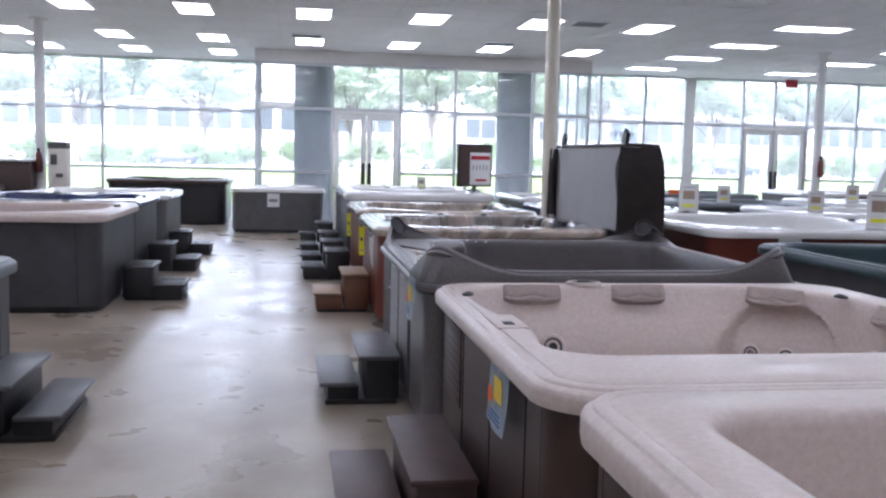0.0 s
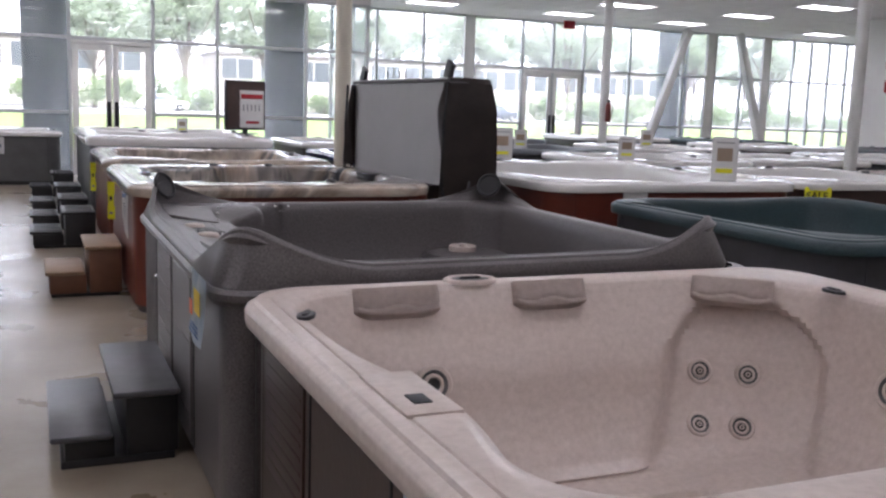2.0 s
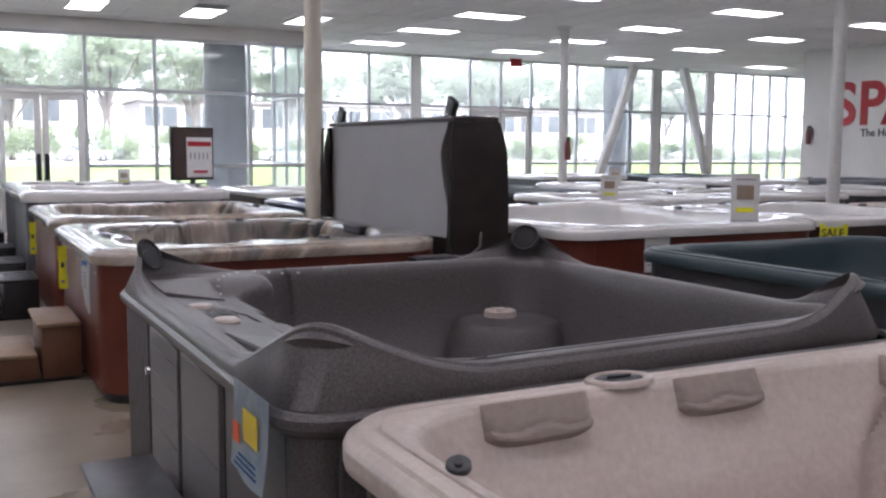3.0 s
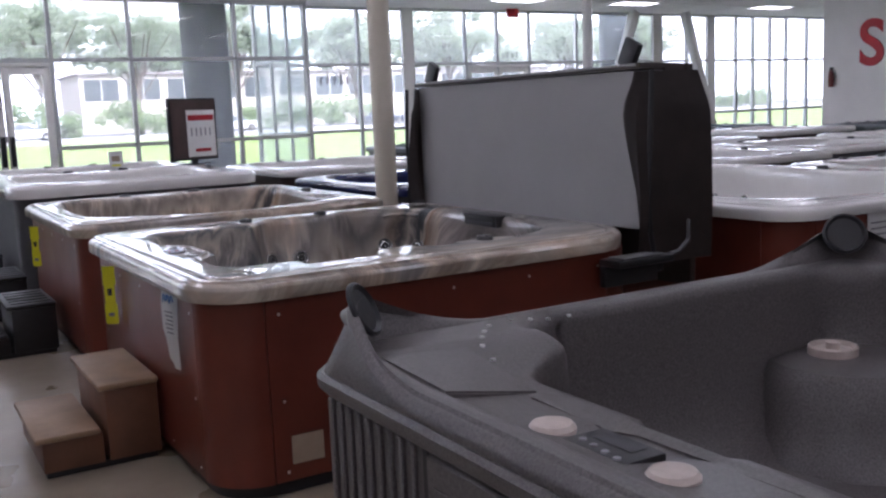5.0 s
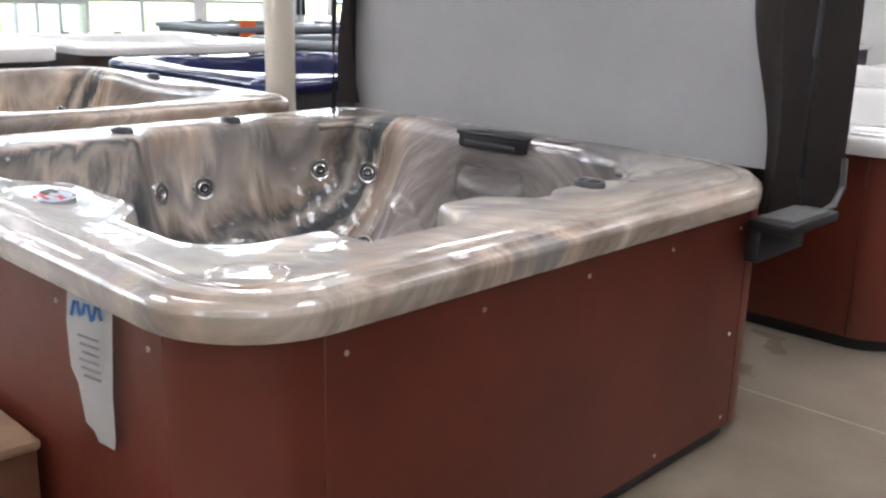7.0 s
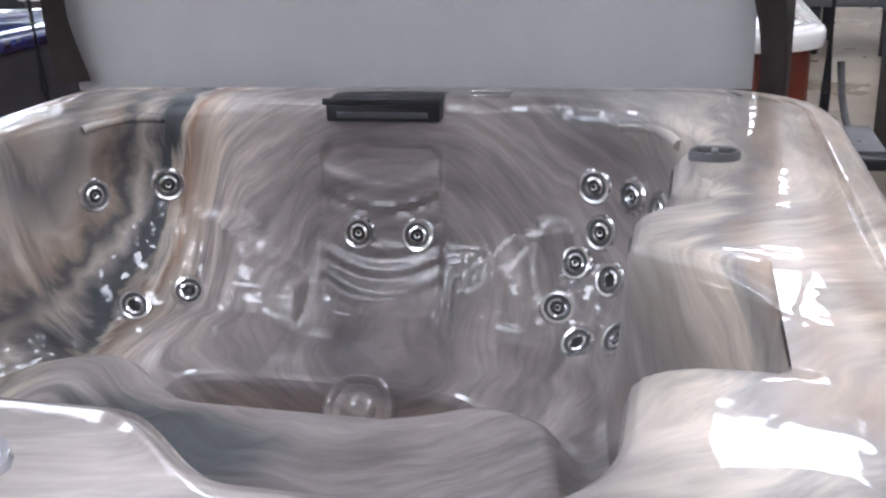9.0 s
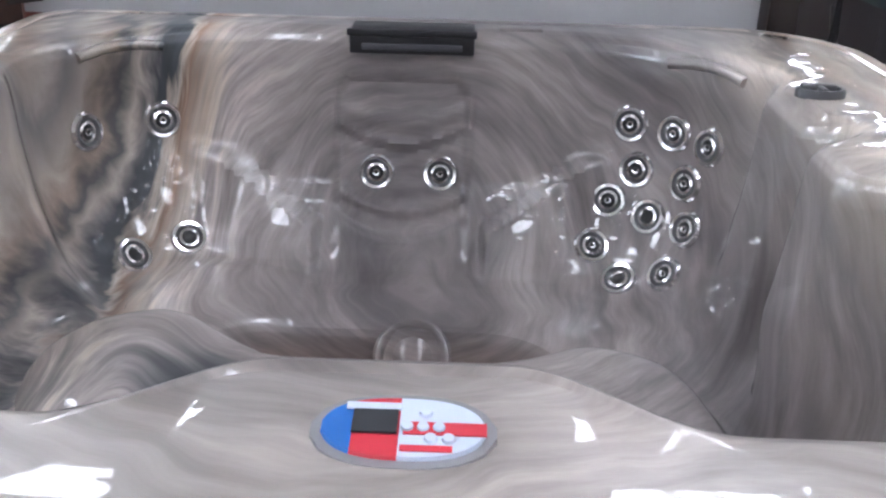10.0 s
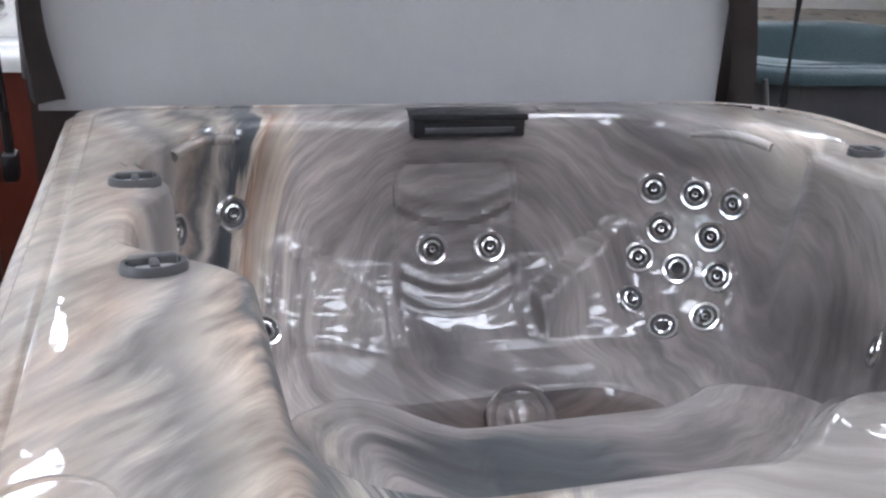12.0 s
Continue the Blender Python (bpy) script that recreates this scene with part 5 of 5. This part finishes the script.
# ---- tags and signs ----
def yellow_tag(x, y, ztop, h=0.31, w=0.07):
    """A die-cut yellow hang tag on a cabinet facing the aisle."""
    t = thing("sale_tag", "bright yellow die-cut hang tag on a cabinet side", "tag", (x - 0.03, y, ztop), 55)
    bm = bmesh.new()
    pts = [(0, 0), (0.12, 0.02), (0.3, 0.0), (0.34, 0.12), (0.62, 0.12), (0.66, 0.0), (0.97, 0.0), (1.0, 0.1)]
    lo = [bm.verts.new((-0.002, -w / 2 + w * f, -h * s)) for s, f in pts]
    hi = [bm.verts.new((-0.002, w / 2 - w * f * 0.6, -h * s)) for s, f in pts]
    for i in range(len(pts) - 1):
        bm.faces.new((lo[i], lo[i + 1], hi[i + 1], hi[i]))
    bmesh.ops.solidify(bm, geom=bm.faces[:], thickness=0.002)
    part("card", bm, M_YELLOW, t, smooth=False)
    part("print_bar", box(-0.006, -0.0045, -0.012, 0.012, -h * 0.50, -h * 0.38), M_INK, t, smooth=False)
    part("print_bar", box(-0.006, -0.0045, -0.015, 0.015, -h * 0.86, -h * 0.80), M_INKGREY, t, smooth=False)


yellow_tag(0.778, 10.27, 0.805)
yellow_tag(0.795, 13.0, 0.79)
wt = thing("price_tag", "white torn paper price tag with a blue printed heading", "tag", (0.772, 9.14, 0.86), 10)
bm = bmesh.new()
pts = [(0, -0.075, 0.075), (0.1, -0.077, 0.075), (0.2, -0.07, 0.07), (0.235, -0.05, 0.066), (0.33, -0.045, 0.06), (0.345, -0.02, 0.058), (0.37, -0.01, 0.05)]
lo = [bm.verts.new((-0.004 - 0.012 * math.sin(s * 9), -a, -s)) for s, a, b in pts]
hi = [bm.verts.new((-0.004 - 0.010 * math.sin(s * 8), -b, -s)) for s, a, b in pts]
for i in range(len(pts) - 1):
    bm.faces.new((lo[i], lo[i + 1], hi[i + 1], hi[i]))
bmesh.ops.solidify(bm, geom=bm.faces[:], thickness=0.0015)
part("sheet", bm, M_PAPER, wt)
for k in range(6):
    bm = box(-0.001, 0.001, -0.004, 0.004, -0.014 - 0.005 * (k % 3), 0.014, 0.0)
    bmesh.ops.transform(bm, matrix=pose(-0.018, -0.048 + k * 0.018, -0.056, 22 if k % 2 else -14, 0, 0), verts=bm.verts)
    part("print_stroke", bm, M_INKBLUE, wt, smooth=False)
for k in range(6):
    part("print_line", box(-0.021, -0.0195, -0.04, 0.03 - 0.006 * (k % 3), -0.12 - 0.018 * k, -0.114 - 0.018 * k), M_INKGREY, wt, smooth=False)
pl = thing("paper_label", "cream paper notice low on the mahogany-coloured panel", "label", (1.16, 8.664, 0.13))
part("sheet", box(-0.07, 0.07, -0.003, 0.0, 0, 0.12), M_TANCARD, pl, smooth=False)


def blue_sheet(x, y, ztop, w=0.22, h=0.32):
    """A pale blue printed sheet with a yellow price block, facing the aisle."""
    t = thing("price_sheet", "pale blue printed price sheet with a yellow block", "price sheet", (x, y, ztop), rz=0)
    bm = bmesh.new()
    g = []
    for i in range(7):
        z = -h * i / 6
        g.append([bm.verts.new((-0.004 - 0.02 * (i / 6) ** 2 * (1 + 0.4 * math.sin(k)), -w / 2 + w * k / 5, z)) for k in range(6)])
    for a, b in zip(g, g[1:]):
        for k in range(5):
            bm.faces.new((a[k], a[k + 1], b[k + 1], b[k]))
    bmesh.ops.solidify(bm, geom=bm.faces[:], thickness=0.0015)
    part("sheet", bm, M_PAPERBLUE, t)
    part("price_block", box(-0.019, -0.017, -0.10, 0.02, -h * 0.58, -h * 0.22), M_GOLD, t, smooth=False)
    part("print_spot", box(-0.020, -0.018, 0.06, 0.115, -h * 0.68, -h * 0.45), M_ORANGE, t, smooth=False)
    for k in range(3):
        part("print_line", box(-0.028, -0.0265, -0.11, 0.04 + 0.02 * k, -h * (0.76 + 0.07 * k), -h * (0.735 + 0.07 * k)), M_INKBLUE, t, smooth=False)


blue_sheet(0.682, 5.315, 0.89, 0.31, 0.235)
blue_sheet(0.755, 3.315, 0.83, 0.31, 0.24)


def stand_sign(x, y, z, rz=0, w=0.21, h=0.30):
    t = thing("price_stand", "small white upright price sign on a tub rim", "sign", (x, y, z), rz)
    part("card", box(-w / 2, w / 2, -0.003, 0.003, 0.0, h, 0.001), M_PAPER, t, smooth=False)
    part("foot", box(-w / 2, w / 2, -0.05, 0.05, -0.002, 0.004), M_CLEAR, t, smooth=False)
    part("picture", box(-w * 0.3, w * 0.3, -0.0055, -0.0035, h * 0.45, h * 0.75), M_TANCARD, t, smooth=False)
    part("yellow_strip", box(-w * 0.32, w * 0.32, -0.0055, -0.0035, h * 0.18, h * 0.28), M_YELLOW, t, smooth=False)
    part("print_line", box(-w * 0.35, w * 0.35, -0.0055, -0.0035, h * 0.86, h * 0.885), M_INKGREY, t, smooth=False)


stand_sign(5.72, 8.62, 0.952, -40, 0.22, 0.38)
stand_sign(4.35, 11.42, 0.952, -25, 0.2, 0.3)
stand_sign(4.95, 11.42, 0.952, -25, 0.24, 0.36)
stand_sign(7.2, 12.3, 0.922, -30)
stand_sign(7.4, 18.2 - 2.6, 0.905, -30)
stand_sign(9.7, 15.4, 0.955, -30)
stand_sign(2.3, 17.1, 1.002, -10, 0.16, 0.22)


def sale_card(x, y, z, rz, label="yellow card printed with the word sale on a tub"):
    t = thing("sale_card", label, "sale card", (x, y, z), rz)
    part("card", box(-0.13, 0.13, -0.003, 0.003, 0, 0.16, 0.002), M_YELLOW, t, smooth=False)
    text("word", "SALE", 0.10, pose(-0.115, -0.0045, 0.045, 90, 0, 0), M_INK, t, 0.0008, 0.002)


sale_card(7.15, 8.94, 0.70, -25)
sale_card(7.05, 12.05, 0.70, -25)
ws = thing("paper_notice", "white paper notice taped to mahogany-coloured panel", "notice", (4.75, 8.534, 0.60))
part("sheet", box(-0.12, 0.12, -0.004, -0.001, 0, 0.27), M_PAPER, ws, smooth=False)
for k in range(5):
    part("print_line", box(-0.09, 0.08 - 0.02 * (k % 2), -0.006, -0.0045, 0.05 + 0.035 * k, 0.06 + 0.035 * k), M_INKGREY, ws, smooth=False)
ft = thing("paper_notice", "white paper notice on the grey cabinet by the entrance", "notice", (-0.38, 19.343, 0.52))
part("sheet", box(-0.12, 0.12, -0.004, -0.001, 0, 0.27), M_PAPER, ft, smooth=False)
part("print_line", box(-0.09, 0.08, -0.006, -0.0045, 0.1, 0.16), M_INKGREY, ft, smooth=False)
oc = thing("orange_card", "small orange card on a dark tub", "card", (7.9, 18.93, 0.80))
part("card", box(-0.14, 0.14, -0.003, 0.0, 0, 0.22), M_ORANGE, oc, smooth=False)

poster = thing("poster_display", "black-framed advertising display standing on a tub rim", "display", (3.26, 17.05, 1.002), 25)
part("frame", box(-0.38, 0.38, -0.02, 0.03, 0.06, 0.83, 0.008), M_BLACK, poster)
part("stand_foot", box(-0.2, 0.2, -0.08, 0.08, 0.0, 0.02, 0.006), M_BLACK, poster)
part("stand_neck", box(-0.04, 0.04, -0.01, 0.02, 0.018, 0.08), M_BLACK, poster)
part("picture_field", box(-0.355, 0.355, -0.024, -0.0205, 0.085, 0.805), M_DKWOOD, poster, smooth=False)
part("white_field", box(-0.12, 0.34, -0.028, -0.0245, 0.10, 0.68), M_PAPER, poster, smooth=False)
part("red_heading", box(-0.10, 0.32, -0.031, -0.0285, 0.55, 0.62), M_RED, poster, smooth=False)
for k in range(5):
    part("print_bar", box(-0.06 + 0.075 * k, -0.04 + 0.075 * k, -0.031, -0.0285, 0.36, 0.46), M_INKGREY, poster, smooth=False)
part("print_bar", box(0.0, 0.25, -0.031, -0.0285, 0.16, 0.2), M_RED, poster, smooth=False)

for lx0, lx1, lz0, lz1, n in ((8.17, 8.95, 2.2, 2.48, 5), (12.93, 13.45, 2.74, 2.92, 4)):
    gl = thing("window_lettering", "dark cut letters stuck on the shop glass, seen from behind", "lettering", (lx0, Y1 - 0.03, lz0))
    step = (lx1 - lx0) / n
    for k in range(n):
        part("letter_bar", box(k * step, k * step + step * 0.3, -0.003, 0.0, 0, (lz1 - lz0) * (0.8 if k % 2 else 0.6)), M_INKGREY, gl, smooth=False)


# a counter and a grey upright unit past the far end of the aisle tubs
counter = thing("reception_counter", "dark brown high counter with a pale top", "counter", (-5.75, 17.95, 0))
part("body", box(-1.3, 1.22, -0.3, 0.3, 0.0, 1.34, 0.012), M_ESP, counter)
part("plinth", box(-1.28, 1.20, -0.31, 0.31, 0.0, 0.09, 0.004), M_BLACK, counter)
part("top", box(-1.33, 1.25, -0.34, 0.34, 1.342, 1.385, 0.01), M_WHITE, counter)
unit = thing("water_dispenser", "grey upright dispenser with a dark recess", "dispenser", (-4.08, 17.75, 0))
part("body", box(-0.16, 0.16, -0.16, 0.16, 0.0, 1.58, 0.02), M_FACADE, unit)
part("cap", box(-0.165, 0.165, -0.165, 0.165, 1.582, 1.70, 0.02), M_GREYPANEL, unit)
part("recess", box(-0.11, 0.0, -0.168, -0.158, 1.30, 1.48, 0.004), M_VALVE, unit)
part("tap", box(-0.02, 0.1, -0.185, -0.158, 1.08, 1.15, 0.01), M_VALVE, unit)
bench = thing("display_bench", "grey slab bench on dark trestle legs", "bench", (9.7, 7.55, 0), -15)
part("slab", box(-0.55, 0.55, -0.4, 0.4, 0.42, 0.52, 0.02), M_GREYPANEL, bench)
for bx in (-0.42, 0.42):
    for by in (-0.3, 0.3):
        part("leg", box(bx - 0.05, bx + 0.05, by - 0.05, by + 0.05, 0.0, 0.425, 0.008), M_BLACK, bench)


# ---- outside ----
sky_far = bpy.data.materials.new("bright_haze")
sky_far.use_nodes = True
_e = sky_far.node_tree.nodes["Principled BSDF"]
_e.inputs["Base Color"].default_value = (0.9, 0.93, 0.97, 1)
_e.inputs["Emission Color"].default_value = (0.90, 0.95, 1.0, 1)
_e.inputs["Emission Strength"].default_value = 0.75
setting(part("backdrop", box(-520, 520, 320, 321, -0.5, 260), sky_far, smooth=False), "bright hazy overcast sky beyond the road")


def rise(y):
    """Height of the ground outside: level by the shop, a gentle bank up to the road."""
    return -0.12 + 0.57 * smooth01(32.0, 70.0, y)


def land(x0, x1, y0, y1, lift, steps_y):
    """A strip of ground that follows the rise."""
    bm = bmesh.new()
    rows = [[bm.verts.new((x, y0 + (y1 - y0) * i / steps_y, rise(y0 + (y1 - y0) * i / steps_y) + lift)) for x in (x0, x1)] for i in range(steps_y + 1)]
    for a, b in zip(rows, rows[1:]):
        bm.faces.new((a[0], a[1], b[1], b[0]))
    return bm


setting(part("ground", land(-400, 400, Y1 + 0.1, 600, 0.0, 200), M_ASPHALT), "pale car park and road outside")
setting(part("pavement", box(-60, 60, Y1 + 0.1, 28.5, -0.12, -0.02, 0.01), M_WALK), "concrete walk along the shop front")
setting(part("lawn", land(-90, 110, 33.0, 68.0, 0.05, 30), M_LAWN), "bank of lawn rising to the road")
setting(part("road", land(-200, 220, 68.4, 97.0, 0.03, 20), M_WALK), "pale concrete road beyond the lawn")


def leaf_mass(bm, c, rad, count, size, rnd, squash=0.8):
    for _ in range(count):
        d = Vector((rnd.gauss(0, 1), rnd.gauss(0, 1), rnd.gauss(0, 1))).normalized() * (rnd.random() ** 0.4)
        p = Vector(c) + Vector((d.x * rad, d.y * rad, d.z * rad * squash))
        a = Vector((rnd.gauss(0, 1), rnd.gauss(0, 1), rnd.gauss(0, 0.6))).normalized()
        b = a.orthogonal().normalized()
        s = size * (0.6 + 0.8 * rnd.random())
        bm.faces.new([bm.verts.new(p + a * s), bm.verts.new(p + b * s * 0.5), bm.verts.new(p - a * s), bm.verts.new(p - b * s * 0.5)])


def shrub(x, y, r, h, seed):
    rnd = random.Random(seed)
    t = thing("shrub", "rounded green shrub in the verge outside", "shrub", (x, y, rise(y) - 0.02))
    bm = bmesh.new()
    for i in range(9):
        leaf_mass(bm, (rnd.uniform(-r, r) * 0.8, rnd.uniform(-r, r) * 0.5, h * rnd.uniform(0.2, 0.75)), r * 0.5, 110, 0.2, rnd)
    part("foliage", bm, M_LEAF, t, smooth=False)
    part("stem", rod((0, 0, 0), (0, 0, h * 0.5), 0.06, 6), M_BARK, t)


def tree(x, y, h, seed, spread=3.6, label="broad leafy street tree beyond the verge"):
    rnd = random.Random(seed)
    t = thing("tree", label, "tree", (x, y, rise(y) - 0.02))
    bm = bmesh.new()
    lathe([(0.3, 0), (0.22, 0.8), (0.17, h * 0.45), (0, h * 0.6)], 10, None, bm)
    crown = bmesh.new()
    for i in range(20):
        a, rr, zz = rnd.uniform(0, 6.28), rnd.uniform(0.15, 1.0) * spread, h * rnd.uniform(0.56, 0.95)
        tip = Vector((rr * math.cos(a), rr * math.sin(a), zz))
        rod((0, 0, h * rnd.uniform(0.26, 0.42)), tip, 0.07, 6, bm)
        leaf_mass(crown, tip, spread * rnd.uniform(0.26, 0.44), 220, 0.05 * spread + 0.06, rnd, 0.6)
    part("trunk", bm, M_BARK, t)
    part("crown", crown, M_LEAF2, t, smooth=False)


for i in range(52):
    rnd = random.Random(100 + i)
    if i % 7 == 5:
        continue
    shrub(-62 + i * 3.4 + rnd.uniform(-1.0, 1.0), 100.0 + rnd.uniform(-1.5, 1.5), rnd.uniform(1.7, 2.6), rnd.uniform(2.2, 3.9), 300 + i)
for i, (x, y, h) in enumerate(((-38, 102, 10.0), (-22, 104, 11.0), (-9, 101, 10.0), (6, 102, 9.5), (15, 103, 11), (23, 101, 10), (34, 104, 11.5), (47, 102, 10), (60, 103, 11), (76, 101, 10), (92, 104, 11))):
    tree(x, y, h + 2.0, 40 + i, 4.2)
for i in range(15):
    rnd = random.Random(500 + i)
    tree(-95 + i * 17 + rnd.uniform(-4, 4), 165 + rnd.uniform(-8, 8), rnd.uniform(15, 20), 700 + i, 8.5, "tall hazy tree behind the far buildings")


def far_building(x, y, w, d, h, bays, label):
    b = thing("building", label, "building", (x, y, rise(y) - 0.02))
    part("wall", box(-w / 2, w / 2, 0, d, 0, h), M_FACADE, b)
    part("roof", box(-w / 2 - 0.4, w / 2 + 0.4, -0.4, d + 0.4, h, h + 0.35, 0.05), M_ROOF, b)
    for i in range(bays):
        cx = -w / 2 + w * (i + 0.5) / bays
        win = part("window", box(cx - w / bays * 0.4, cx + w / bays * 0.4, -0.06, 0.0, h * 0.56, h * 0.92), M_DKGLASS, b)
        part("window_frame", box(cx - 0.06, cx + 0.06, -0.1, -0.06, h * 0.56, h * 0.92), M_WHITEFRAME, win)


far_building(-24, 132, 76, 14, 8.2, 14, "long pale stucco building across the road")
far_building(62, 136, 76, 14, 7.6, 14, "pale shop building across the road")


def car(x, y, m, label, rz=0):
    c = thing("car", label, "car", (x, y, rise(y) + 0.03), rz)
    part("body", loft([(-2.1, 2.1, -0.82, 0.82, 0.3, 0.25), (-2.2, 2.2, -0.88, 0.88, 0.35, 0.5), (-2.15, 2.15, -0.86, 0.86, 0.35, 0.85), (-2.05, 2.05, -0.8, 0.8, 0.3, 0.92)], n=6, side=4, close_first=True), m, c)
    part("cabin", loft([(-1.5, 1.2, -0.76, 0.76, 0.2, 0.92), (-1.0, 0.6, -0.64, 0.64, 0.2, 1.4), (-0.9, 0.5, -0.6, 0.6, 0.2, 1.45)], n=6, side=4), M_DKGLASS, c)
    part("roof", loft([(-0.95, 0.55, -0.63, 0.63, 0.2, 1.43), (-0.85, 0.45, -0.58, 0.58, 0.2, 1.48)], n=6, side=4, close_first=True), m, c)
    for wx in (-1.35, 1.35):
        for wy in (-0.8, 0.8):
            w = part("wheel", lathe([(0, -0.1), (0.32, -0.1), (0.34, -0.06), (0.34, 0.06), (0.32, 0.1), (0, 0.1)], 20, pose(wx, wy, 0.34, 90, 0, 0)), M_RUBBER, c)
            part("rim", lathe([(0.2, -0.108), (0.19, 0.108), (0, 0.108)], 14, pose(wx, wy, 0.34, 90, 0, 0)), M_CHROME, w)


for x, y, m, lab in ((-26, 90, M_CARW, "white parked car across the road"), (-11, 92, M_CARD, "dark parked car across the road"), (11, 90, M_CARW, "white parked car beyond the lawn"), (29, 91, M_CARW, "white parked saloon car"), (44, 90, M_CARD, "dark parked car far off"), (66, 92, M_CARW, "white car parked far off")):
    car(x, y, m, lab)
